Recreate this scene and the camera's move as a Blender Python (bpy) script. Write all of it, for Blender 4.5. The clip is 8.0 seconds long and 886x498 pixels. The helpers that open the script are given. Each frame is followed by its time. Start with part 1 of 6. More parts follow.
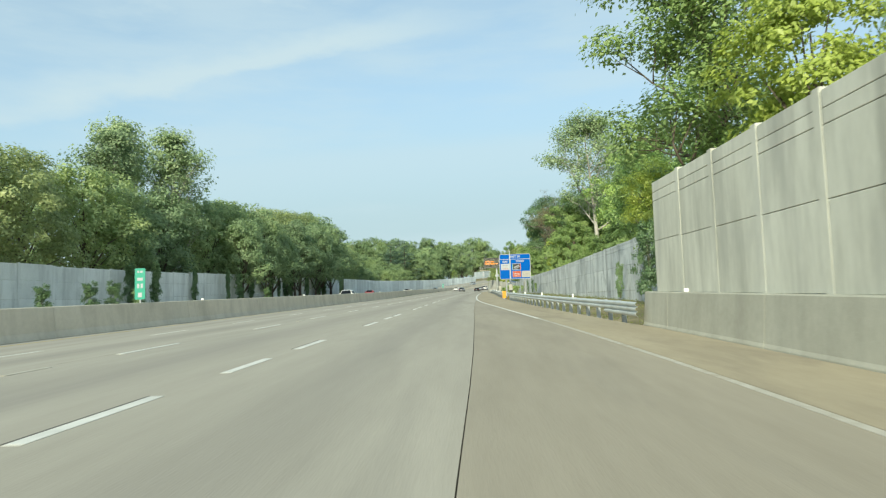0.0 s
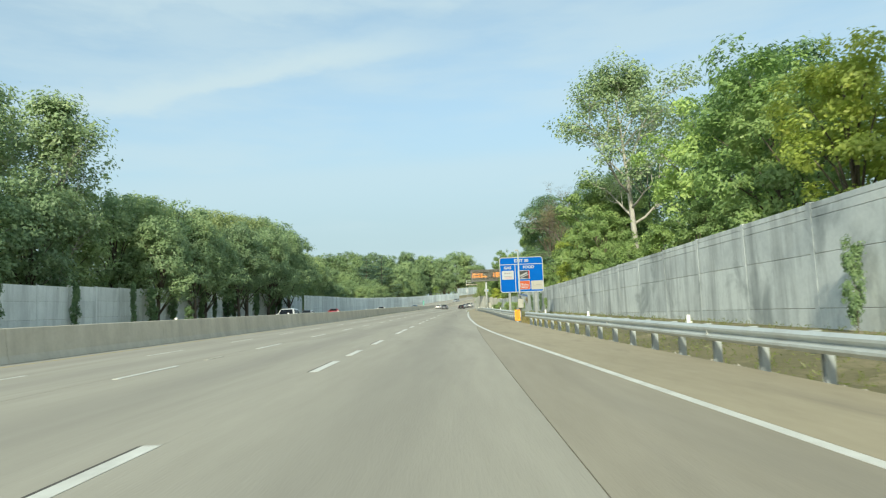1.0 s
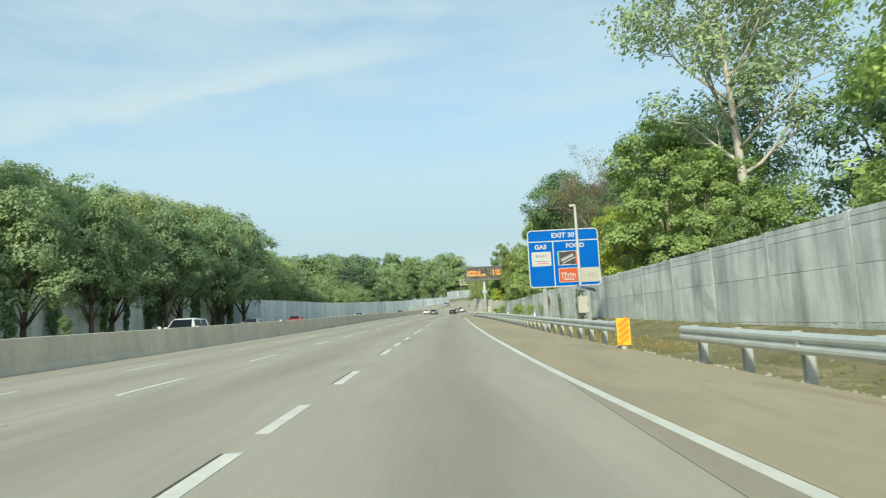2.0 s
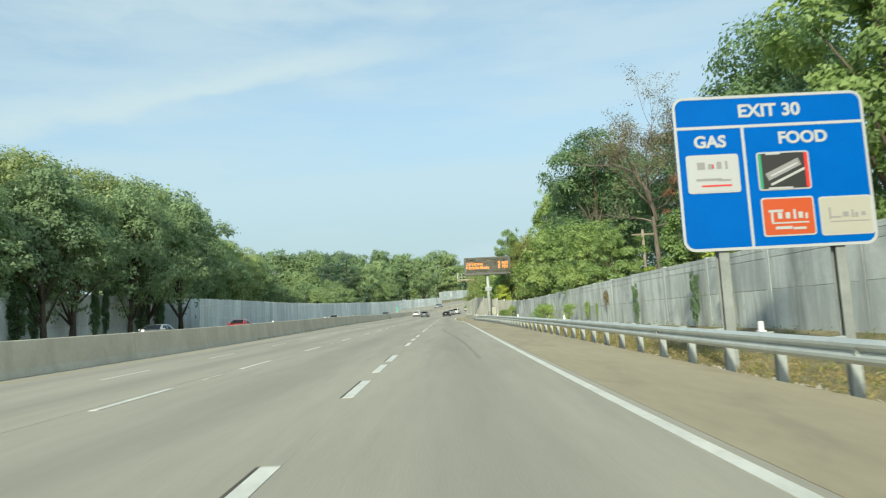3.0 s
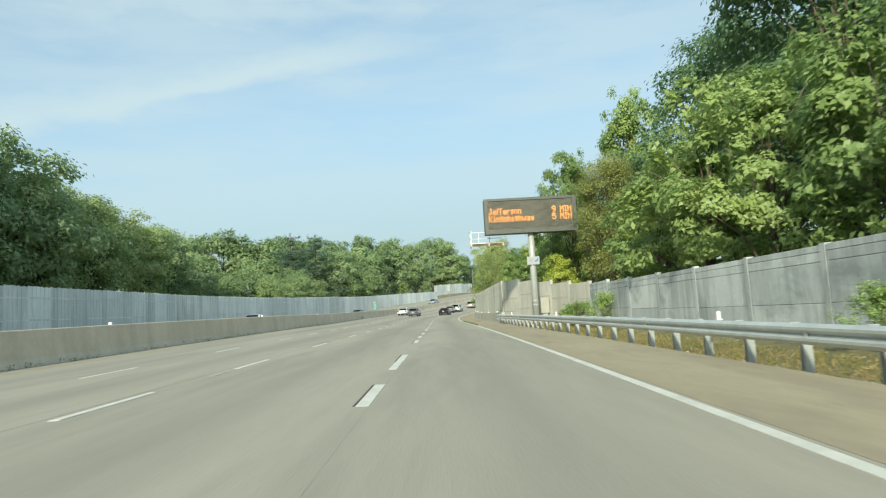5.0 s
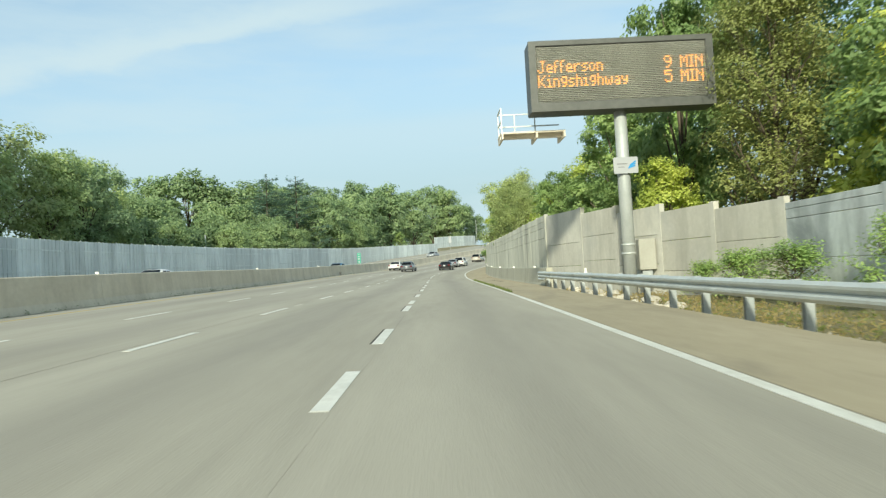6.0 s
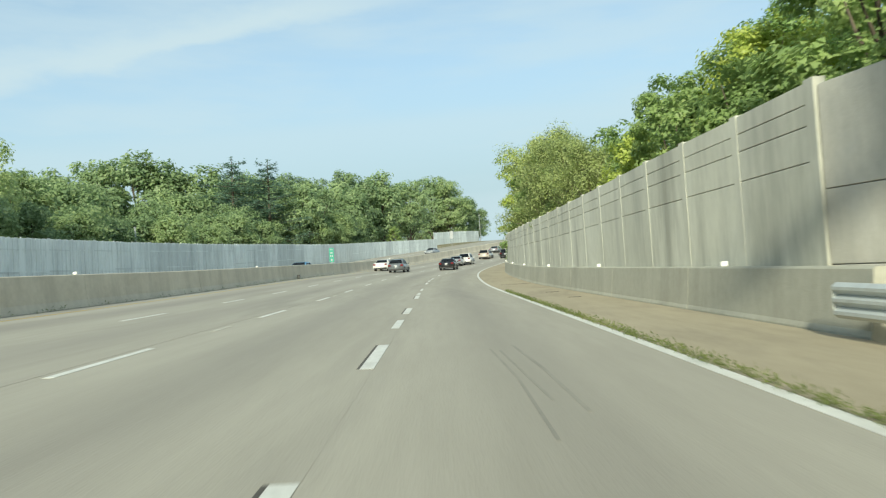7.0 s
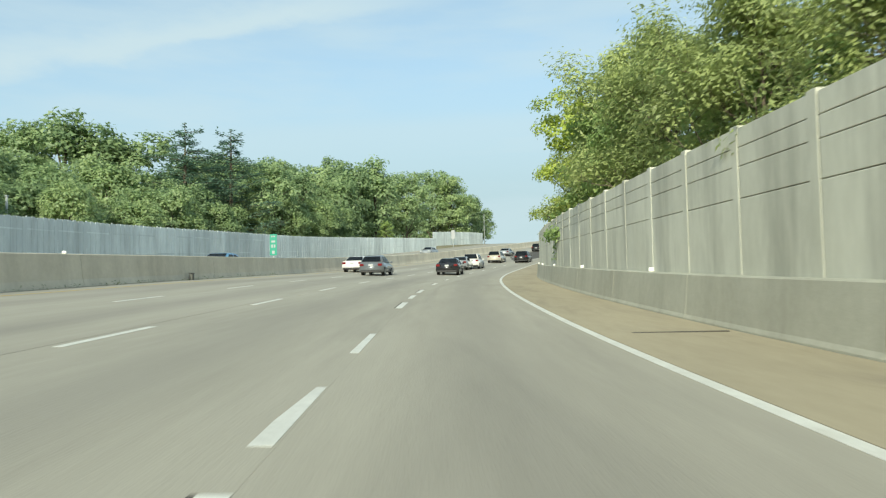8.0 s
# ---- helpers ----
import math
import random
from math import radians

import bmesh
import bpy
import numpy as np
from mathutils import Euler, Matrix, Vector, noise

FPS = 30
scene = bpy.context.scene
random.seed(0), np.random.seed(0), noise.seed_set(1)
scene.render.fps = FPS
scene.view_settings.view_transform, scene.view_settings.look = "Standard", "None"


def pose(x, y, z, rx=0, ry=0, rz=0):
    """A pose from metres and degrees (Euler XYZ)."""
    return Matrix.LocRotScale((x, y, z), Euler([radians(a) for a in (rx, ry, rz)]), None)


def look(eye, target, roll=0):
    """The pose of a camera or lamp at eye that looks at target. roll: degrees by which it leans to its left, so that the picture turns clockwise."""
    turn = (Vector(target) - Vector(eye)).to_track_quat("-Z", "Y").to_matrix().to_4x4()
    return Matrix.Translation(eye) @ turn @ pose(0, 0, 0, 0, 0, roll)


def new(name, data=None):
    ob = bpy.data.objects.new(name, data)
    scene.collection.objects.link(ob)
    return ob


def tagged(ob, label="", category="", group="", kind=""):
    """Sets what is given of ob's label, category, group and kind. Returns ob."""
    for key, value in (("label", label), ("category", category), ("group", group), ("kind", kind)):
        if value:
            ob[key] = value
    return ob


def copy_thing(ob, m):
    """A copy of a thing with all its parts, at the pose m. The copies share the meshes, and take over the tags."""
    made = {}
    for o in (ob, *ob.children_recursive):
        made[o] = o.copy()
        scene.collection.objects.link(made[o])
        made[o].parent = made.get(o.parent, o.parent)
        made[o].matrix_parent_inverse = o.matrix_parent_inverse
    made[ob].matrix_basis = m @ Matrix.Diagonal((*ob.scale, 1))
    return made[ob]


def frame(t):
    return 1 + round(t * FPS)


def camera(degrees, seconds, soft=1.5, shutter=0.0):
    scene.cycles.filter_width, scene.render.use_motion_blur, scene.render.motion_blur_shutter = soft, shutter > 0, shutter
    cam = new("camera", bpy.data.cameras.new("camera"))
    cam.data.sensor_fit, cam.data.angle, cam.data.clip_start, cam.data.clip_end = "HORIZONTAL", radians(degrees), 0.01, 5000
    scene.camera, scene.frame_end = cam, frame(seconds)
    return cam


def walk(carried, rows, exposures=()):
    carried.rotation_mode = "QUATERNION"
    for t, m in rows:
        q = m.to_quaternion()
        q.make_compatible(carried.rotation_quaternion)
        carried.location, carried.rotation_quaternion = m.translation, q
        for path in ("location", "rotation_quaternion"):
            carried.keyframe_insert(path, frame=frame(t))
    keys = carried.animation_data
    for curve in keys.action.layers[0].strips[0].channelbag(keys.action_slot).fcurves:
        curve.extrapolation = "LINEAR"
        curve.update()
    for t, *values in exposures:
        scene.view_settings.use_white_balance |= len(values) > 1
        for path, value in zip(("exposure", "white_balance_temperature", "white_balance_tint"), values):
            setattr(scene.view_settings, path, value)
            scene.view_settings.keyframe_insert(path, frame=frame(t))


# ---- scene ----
cam = camera(66.1, 8.0, soft=1.22, shutter=0.1)
METRES, EYE, TILT, LEAN, TURN = 208.0, 1.15, 0.0, 0.0, 4.4
ROWS = [
    (0.0, 0.0, 0.0, 0.0001, 0.16, 4.66, 1.77),
    (0.5, 0.0005, 0.0659, 0.0017, -0.55, 5.87, 1.87),
    (1.0, 0.0014, 0.1306, 0.003, -1.38, 6.08, 2.15),
    (2.5, 0.0052, 0.3229, 0.0076, -2.66, 6.56, 3.0),
    (3.0, 0.0076, 0.3854, 0.009, -3.08, 6.55, 2.85),
    (3.5, 0.0102, 0.4479, 0.0101, -3.54, 6.65, 2.65),
    (4.0, 0.0132, 0.5104, 0.0115, -3.6, 6.67, 2.75),
    (5.5, 0.0234, 0.6943, 0.0151, -3.47, 5.51, 3.25),
    (6.0, 0.027, 0.7545, 0.0163, -3.45, 2.5, 2.95),
    (6.5, 0.0302, 0.8146, 0.0176, -3.46, 1.22, 3.42),
    (7.0, 0.0338, 0.8772, 0.0186, -3.42, 2.38, 3.5),
    (7.5, 0.0376, 0.9377, 0.0193, -3.39, 2.63, 2.3),
    (8.0, 0.0411, 0.9988, 0.02, -3.56, 2.74, 1.1),
]
walk(cam, [(t, pose(0, 0, EYE, TILT, LEAN, TURN) @ pose(METRES * x, METRES * y, METRES * z, 90 + pitch, roll, yaw)) for t, x, y, z, yaw, pitch, roll in ROWS],
     exposures=((0.0, 0.8, 6420, -4), (5.5, 0.8, 6420, -4), (6.0, 0.84, 6420, -4), (6.5, 0.86, 6420, -4), (7.0, 0.8, 6420, -4), (8.0, 0.8, 6420, -4)))

# ---- world, sun ----
SUN_FROM = Vector((-0.18, -0.88, 0.43)).normalized()
world = bpy.data.worlds.new("world")
scene.world = world
world.use_nodes = True
wt = world.node_tree
wt.nodes.clear()
w_out = wt.nodes.new("ShaderNodeOutputWorld")
w_bg = wt.nodes.new("ShaderNodeBackground")
w_bg.inputs["Strength"].default_value = 0.133
sky = wt.nodes.new("ShaderNodeTexSky")
sky.sky_type = "NISHITA"
sky.sun_disc = False
sky.sun_elevation = math.asin(SUN_FROM.z)
sky.sun_rotation = math.atan2(SUN_FROM.x, SUN_FROM.y)
sky.altitude = 150
sky.air_density = 1.0
sky.dust_density = 1.6
sky.ozone_density = 1.6
# thin high haze with drifting cirrus: broad streaks of noise, one long band and a paler sky low down
w_tc = wt.nodes.new("ShaderNodeTexCoord")


def sky_math(op, a, b=0.0, c=None):
    q = wt.nodes.new("ShaderNodeMath")
    q.operation = op
    for k, v in enumerate((a, b) if c is None else (a, b, c)):
        if isinstance(v, (int, float)):
            q.inputs[k].default_value = v
        else:
            wt.links.new(v, q.inputs[k])
    return q.outputs[0]


def sky_range(v, a, b, lo, hi):
    q = wt.nodes.new("ShaderNodeMapRange")
    q.interpolation_type = "SMOOTHSTEP"
    wt.links.new(v, q.inputs["Value"])
    for key, value in zip(("From Min", "From Max", "To Min", "To Max"), (a, b, lo, hi)):
        q.inputs[key].default_value = value
    return q.outputs["Result"]


def sky_noise(scale, rotation, size, detail=6):
    mp = wt.nodes.new("ShaderNodeMapping")
    mp.inputs["Rotation"].default_value = rotation
    mp.inputs["Scale"].default_value = scale
    t = wt.nodes.new("ShaderNodeTexNoise")
    t.inputs["Scale"].default_value, t.inputs["Detail"].default_value, t.inputs["Roughness"].default_value = size, detail, 0.55
    wt.links.new(w_tc.outputs["Generated"], mp.inputs["Vector"])
    wt.links.new(mp.outputs["Vector"], t.inputs["Vector"])
    return t.outputs["Fac"]


def sky_side(normal):
    q = wt.nodes.new("ShaderNodeVectorMath")
    q.operation = "DOT_PRODUCT"
    wt.links.new(w_tc.outputs["Generated"], q.inputs[0])
    q.inputs[1].default_value = normal
    return q.outputs["Value"]


w_xyz = wt.nodes.new("ShaderNodeSeparateXYZ")
wt.links.new(w_tc.outputs["Generated"], w_xyz.inputs[0])
wisps = sky_noise((1.2, 0.8, 6.0), (0.0, radians(-14), radians(6)), 2.2)
ripple = sky_noise((2.0, 2.0, 5.0), (0.0, radians(-14), 0.0), 3.0)
soft_edge = sky_math("MULTIPLY", sky_math("SUBTRACT", ripple, 0.5), 0.085)
band = sky_math("ADD", sky_side((0.1265, 0.3914, -0.9115)), soft_edge)
streak_ = sky_math("MULTIPLY", sky_range(band, -0.060, -0.004, 0.0, 1.0), sky_range(band, -0.004, 0.024, 1.0, 0.0))
streak_ = sky_math("MULTIPLY", streak_, sky_range(w_xyz.outputs["X"], -0.22, 0.10, 1.0, 0.0))
streak_ = sky_math("MULTIPLY", streak_, sky_range(wisps, 0.30, 0.60, 0.45, 0.95))
band_2 = sky_math("ADD", sky_side((0.060, 0.470, -0.880)), sky_math("MULTIPLY", sky_math("SUBTRACT", ripple, 0.5), 0.20))
streak_2 = sky_math("MULTIPLY", sky_range(band_2, -0.070, -0.004, 0.0, 1.0), sky_range(band_2, -0.004, 0.050, 1.0, 0.0))
streak_2 = sky_math("MULTIPLY", streak_2, sky_range(wisps, 0.38, 0.62, 0.10, 0.65))
band_3 = sky_math("ADD", sky_side((0.0179, 0.2277, -0.9736)), sky_math("MULTIPLY", sky_math("SUBTRACT", wisps, 0.5), 0.05))
streak_3 = sky_math("MULTIPLY", sky_range(band_3, -0.030, 0.010, 0.0, 0.40), sky_range(band_3, 0.010, 0.080, 1.0, 0.0))
low = sky_range(sky_side((0.0179, 0.1977, -0.9801)), -0.16, 0.10, 0.0, 0.42)
veil = sky_math("ADD", low, 0.52)
cloud = sky_math("MAXIMUM", sky_math("MAXIMUM", streak_, streak_2), sky_math("MAXIMUM", streak_3, sky_range(wisps, 0.42, 0.70, 0.0, 0.5)))


def sky_mix(fac, below, colour):
    q = wt.nodes.new("ShaderNodeMixRGB")
    q.inputs[2].default_value = (*colour, 1)
    wt.links.new(fac, q.inputs[0])
    wt.links.new(below, q.inputs[1])
    return q


w_mix = sky_mix(sky_math("MINIMUM", cloud, 0.9), sky_mix(veil, sky.outputs["Color"], (2.34, 2.82, 3.18)).outputs["Color"], (2.88, 3.30, 3.72))
wt.links.new(w_mix.outputs["Color"], w_bg.inputs["Color"])
wt.links.new(w_bg.outputs["Background"], w_out.inputs["Surface"])

sun_data = bpy.data.lights.new("sun", "SUN")
sun_data.energy = 3.0
sun_data.angle = radians(4.0)
sun_data.color = (1.0, 0.90, 0.74)
sun = new("sun", sun_data)
sun.matrix_world = look(SUN_FROM * 200, (0, 0, 0))


# ---- materials ----
def material(name, dark, light, rough=0.8, metal=0.0, scale=1.0, fine=12.0, stretch=(1, 1, 1), bump=0.15, bump_at=30.0,
             vary=0.0, spots=None, streak=0.0, uv=False, sheen=0.5):
    """A surface with a coarse and a fine noise in its colour, a bump, and if asked a shift from object to object, spots of stain
    (colour, amount, scale) and upright streaks."""
    m = bpy.data.materials.new(name)
    m.use_nodes = True
    n, l = m.node_tree.nodes, m.node_tree.links
    b = n["Principled BSDF"]
    geo = n.new("ShaderNodeNewGeometry")
    mp = n.new("ShaderNodeMapping")
    mp.inputs["Scale"].default_value = stretch
    if uv:
        tc = n.new("ShaderNodeTexCoord")
        l.new(tc.outputs["UV"], mp.inputs["Vector"])
    else:
        l.new(geo.outputs["Position"], mp.inputs["Vector"])

    def noise_node(s, detail, rough_, dist=0.0):
        t = n.new("ShaderNodeTexNoise")
        t.inputs["Scale"].default_value, t.inputs["Detail"].default_value = s, detail
        t.inputs["Roughness"].default_value, t.inputs["Distortion"].default_value = rough_, dist
        l.new(mp.outputs["Vector"], t.inputs["Vector"])
        return t

    def math_node(op, a, c):
        q = n.new("ShaderNodeMath")
        q.operation = op
        for k, v in enumerate((a, c)):
            if isinstance(v, (int, float)):
                q.inputs[k].default_value = v
            else:
                l.new(v, q.inputs[k])
        return q.outputs[0]

    big, small = noise_node(scale, 5, 0.6, 0.3), noise_node(fine, 4, 0.65)
    f = math_node("ADD", math_node("MULTIPLY", big.outputs["Fac"], 0.65), math_node("MULTIPLY", small.outputs["Fac"], 0.35))
    if vary:
        oi = n.new("ShaderNodeObjectInfo")
        f = math_node("ADD", f, math_node("MULTIPLY", math_node("SUBTRACT", oi.outputs["Random"], 0.5), vary))
    ramp = n.new("ShaderNodeValToRGB")
    ramp.color_ramp.elements[0].position, ramp.color_ramp.elements[1].position = 0.34, 0.66
    ramp.color_ramp.elements[0].color, ramp.color_ramp.elements[1].color = (*dark, 1), (*light, 1)
    l.new(f, ramp.inputs["Fac"])
    col = ramp.outputs["Color"]
    if streak:
        sm = n.new("ShaderNodeMapping")
        sm.inputs["Scale"].default_value = (0.85, 0.85, 0.11)
        l.new(geo.outputs["Position"], sm.inputs["Vector"])
        st = n.new("ShaderNodeTexNoise")
        st.inputs["Scale"].default_value, st.inputs["Detail"].default_value, st.inputs["Roughness"].default_value = 1.0, 6, 0.7
        l.new(sm.outputs["Vector"], st.inputs["Vector"])
        sr = n.new("ShaderNodeValToRGB")
        sr.color_ramp.elements[0].position, sr.color_ramp.elements[1].position = 0.46, 0.70
        sr.color_ramp.elements[0].color, sr.color_ramp.elements[1].color = (0, 0, 0, 1), (streak, streak, streak, 1)
        l.new(st.outputs["Fac"], sr.inputs["Fac"])
        mx = n.new("ShaderNodeMixRGB")
        mx.inputs[2].default_value = (*[0.55 * v for v in dark], 1)
        l.new(sr.outputs["Color"], mx.inputs[0])
        l.new(col, mx.inputs[1])
        col = mx.outputs["Color"]
    if spots:
        colour, amount, at = spots
        sp = noise_node(at, 6, 0.6, 0.6)
        sr = n.new("ShaderNodeValToRGB")
        sr.color_ramp.elements[0].position, sr.color_ramp.elements[1].position = 0.52, 0.70
        sr.color_ramp.elements[0].color, sr.color_ramp.elements[1].color = (0, 0, 0, 1), (amount, amount, amount, 1)
        l.new(sp.outputs["Fac"], sr.inputs["Fac"])
        mx = n.new("ShaderNodeMixRGB")
        mx.inputs[2].default_value = (*colour, 1)
        l.new(sr.outputs["Color"], mx.inputs[0])
        l.new(col, mx.inputs[1])
        col = mx.outputs["Color"]
    l.new(col, b.inputs["Base Color"])
    b.inputs["Roughness"].default_value, b.inputs["Metallic"].default_value = rough, metal
    b.inputs["Specular IOR Level"].default_value = sheen
    if bump:
        bt = noise_node(bump_at, 3, 0.6)
        bn = n.new("ShaderNodeBump")
        bn.inputs["Strength"].default_value, bn.inputs["Distance"].default_value = bump, 0.02
        l.new(bt.outputs["Fac"], bn.inputs["Height"])
        l.new(bn.outputs["Normal"], b.inputs["Normal"])
    return m


def plain(name, colour, rough=0.5, metal=0.0, glow=0.0, clear=0.0, coat=0.0):
    m = bpy.data.materials.new(name)
    m.use_nodes = True
    b = m.node_tree.nodes["Principled BSDF"]
    b.inputs["Base Color"].default_value = (*colour, 1)
    b.inputs["Roughness"].default_value, b.inputs["Metallic"].default_value = rough, metal
    b.inputs["Transmission Weight"].default_value = clear
    b.inputs["Coat Weight"].default_value = coat
    if glow:
        b.inputs["Emission Color"].default_value = (*colour, 1)
        b.inputs["Emission Strength"].default_value = glow
    return m


def foliage(name, dark, light, tip):
    """Leaves: colour from leaf to leaf, from tree to tree and in broad patches; some light passes through."""
    m = bpy.data.materials.new(name)
    m.use_nodes = True
    n, l = m.node_tree.nodes, m.node_tree.links
    n.clear()
    out = n.new("ShaderNodeOutputMaterial")
    geo, oi = n.new("ShaderNodeNewGeometry"), n.new("ShaderNodeObjectInfo")
    nz = n.new("ShaderNodeTexNoise")
    nz.inputs["Scale"].default_value, nz.inputs["Detail"].default_value = 0.35, 3
    l.new(geo.outputs["Position"], nz.inputs["Vector"])

    def mul(a, k, add=None):
        q = n.new("ShaderNodeMath")
        q.operation = "MULTIPLY_ADD"
        l.new(a, q.inputs[0])
        q.inputs[1].default_value = k
        if add is None:
            q.inputs[2].default_value = 0.0
        else:
            l.new(add, q.inputs[2])
        return q.outputs[0]

    f = mul(geo.outputs["Random Per Island"], 0.24)
    f = mul(oi.outputs["Random"], 0.28, f)
    f = mul(nz.outputs["Fac"], 0.62, f)
    ramp = n.new("ShaderNodeValToRGB")
    e = ramp.color_ramp.elements
    e[0].position, e[0].color = 0.22, (*dark, 1)
    e[1].position, e[1].color = 0.92, (*tip, 1)
    mid = e.new(0.58)
    mid.color = (*light, 1)
    l.new(f, ramp.inputs["Fac"])
    d, t, g = n.new("ShaderNodeBsdfDiffuse"), n.new("ShaderNodeBsdfTranslucent"), n.new("ShaderNodeBsdfGlossy")
    g.inputs["Roughness"].default_value = 0.5
    for q in (d, t):
        l.new(ramp.outputs["Color"], q.inputs["Color"])
    m1, m2 = n.new("ShaderNodeMixShader"), n.new("ShaderNodeMixShader")
    m1.inputs[0].default_value, m2.inputs[0].default_value = 0.46, 0.03
    l.new(d.outputs[0], m1.inputs[1])
    l.new(t.outputs[0], m1.inputs[2])
    l.new(m1.outputs[0], m2.inputs[1])
    l.new(g.outputs[0], m2.inputs[2])
    l.new(m2.outputs[0], out.inputs["Surface"])
    return m


M_SLAB = material("road_concrete", (0.305, 0.283, 0.232), (0.389, 0.363, 0.301), 0.85, scale=0.5, fine=3.0, stretch=(1.0, 0.10, 1), bump=0.25, bump_at=40,
                  spots=((0.19, 0.178, 0.152), 0.4, 0.55), uv=True)


def oil_band(m, centre, pitch, amount):
    """A darker, patchy band of drips along the middle of every lane."""
    n, l = m.node_tree.nodes, m.node_tree.links
    b = n["Principled BSDF"]
    old = b.inputs["Base Color"].links[0].from_socket
    tc, xyz, mp, nz = n.new("ShaderNodeTexCoord"), n.new("ShaderNodeSeparateXYZ"), n.new("ShaderNodeMapping"), n.new("ShaderNodeTexNoise")
    mp.inputs["Scale"].default_value = (0.6, 0.05, 1)
    nz.inputs["Scale"].default_value, nz.inputs["Detail"].default_value = 1.0, 5
    l.new(tc.outputs["UV"], xyz.inputs[0])
    l.new(tc.outputs["UV"], mp.inputs["Vector"])
    l.new(mp.outputs["Vector"], nz.inputs["Vector"])

    def mth(op, x, y, z=0.0):
        q = n.new("ShaderNodeMath")
        q.operation = op
        for k, v in enumerate((x, y, z)):
            if isinstance(v, (int, float)):
                q.inputs[k].default_value = v
            else:
                l.new(v, q.inputs[k])
        return q.outputs[0]
    c = mth("COSINE", mth("MULTIPLY", mth("SUBTRACT", xyz.outputs["X"], centre), 2 * math.pi / pitch), 0.0)
    c = mth("POWER", mth("MULTIPLY_ADD", c, 0.5, 0.5), 2.5)
    c = mth("MULTIPLY", mth("MULTIPLY", c, nz.outputs["Fac"]), 2 * amount)
    mx = n.new("ShaderNodeMixRGB")
    mx.inputs[2].default_value = (0.215, 0.200, 0.172, 1)
    l.new(c, mx.inputs[0])
    l.new(old, mx.inputs[1])
    l.new(mx.outputs["Color"], b.inputs["Base Color"])


oil_band(M_SLAB, 1.9, 3.77, 0.42)
M_SHOULDER = material("shoulder_concrete", (0.305, 0.262, 0.180), (0.395, 0.342, 0.238), 0.9, scale=0.35, fine=4.0, stretch=(1, 0.25, 1), bump=0.3, bump_at=35,
                      spots=((0.195, 0.17, 0.13), 0.5, 0.8), uv=True)
M_MERGE = material("merge_lane_concrete", (0.270, 0.240, 0.184), (0.349, 0.312, 0.242), 0.87, scale=0.5, fine=3.0, stretch=(1.0, 0.12, 1), bump=0.25, bump_at=40,
                   spots=((0.19, 0.178, 0.152), 0.4, 0.6), uv=True)
M_JOINT = material("joint_filler", (0.05, 0.045, 0.04), (0.10, 0.09, 0.075), 0.9, scale=2)
M_PAINT = material("road_paint_white", (0.533, 0.527, 0.480), (0.727, 0.720, 0.664), 0.6, scale=1.5, fine=14, bump=0.2, spots=((0.504, 0.480, 0.420), 0.55, 3.0))
M_PAINT_OLD = material("worn_road_paint", (0.350, 0.326, 0.262), (0.520, 0.500, 0.440), 0.8, scale=3, fine=25, spots=((0.330, 0.285, 0.205), 0.9, 1.6))
M_YELLOW = material("road_paint_yellow", (0.390, 0.270, 0.075), (0.495, 0.360, 0.120), 0.7, scale=2, spots=((0.38, 0.34, 0.24), 0.7, 2.0))
M_SKID = material("tyre_rubber_marks", (0.170, 0.160, 0.135), (0.270, 0.254, 0.213), 0.8, scale=0.7, fine=9, spots=((0.292, 0.275, 0.232), 0.9, 0.45))
M_SKID_FAINT = material("faint_rubber_marks", (0.215, 0.203, 0.170), (0.285, 0.268, 0.222), 0.8, scale=1.2, fine=9)
M_BARRIER = material("barrier_concrete", (0.575, 0.515, 0.410), (0.735, 0.670, 0.545), 0.9, scale=0.5, fine=6, bump=0.25, bump_at=25, streak=0.35)
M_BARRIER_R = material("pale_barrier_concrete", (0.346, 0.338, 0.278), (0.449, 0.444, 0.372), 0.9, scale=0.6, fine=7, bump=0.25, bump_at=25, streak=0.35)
M_WALL_S = material("streaked_panel_concrete", (0.498, 0.498, 0.424), (0.636, 0.636, 0.551), 0.9, scale=0.4, fine=7, stretch=(1, 1, 0.35), bump=0.3, bump_at=22, vary=0.14, streak=0.8, spots=((0.36, 0.365, 0.335), 0.45, 0.5))
M_WALL_V = material("pale_weathered_panel_concrete", (0.500, 0.535, 0.540), (0.690, 0.725, 0.715), 0.9, scale=0.6, fine=7, bump=0.3, bump_at=22, vary=0.28, streak=0.95, spots=((0.235, 0.262, 0.268), 0.8, 0.42))
# warmer copy of the panel concrete, with the return's sunlight put into its colour
M_WALL_R = material("sunlit_panel_concrete", (0.470, 0.456, 0.398), (0.605, 0.592, 0.528), 0.9, scale=0.45, fine=7, bump=0.3, bump_at=22, vary=0.2, streak=0.5, spots=((0.375, 0.381, 0.362), 0.6, 0.42))
M_LWALL = material("pale_wall_concrete", (0.707, 0.718, 0.684), (0.889, 0.901, 0.866), 0.9, scale=0.4, fine=6, vary=0.2, streak=0.55)
M_FENCE = material("weathered_fence_board", (0.565, 0.610, 0.612), (0.760, 0.810, 0.805), 0.75, scale=0.6, fine=8, stretch=(1, 1, 0.3), vary=0.35, streak=0.5, bump=0.15)
M_GALV = material("galvanised_steel", (0.47, 0.50, 0.49), (0.62, 0.65, 0.635), 0.5, 0.35, scale=1.2, fine=20, bump=0.08, spots=((0.38, 0.36, 0.32), 0.35, 3.0))
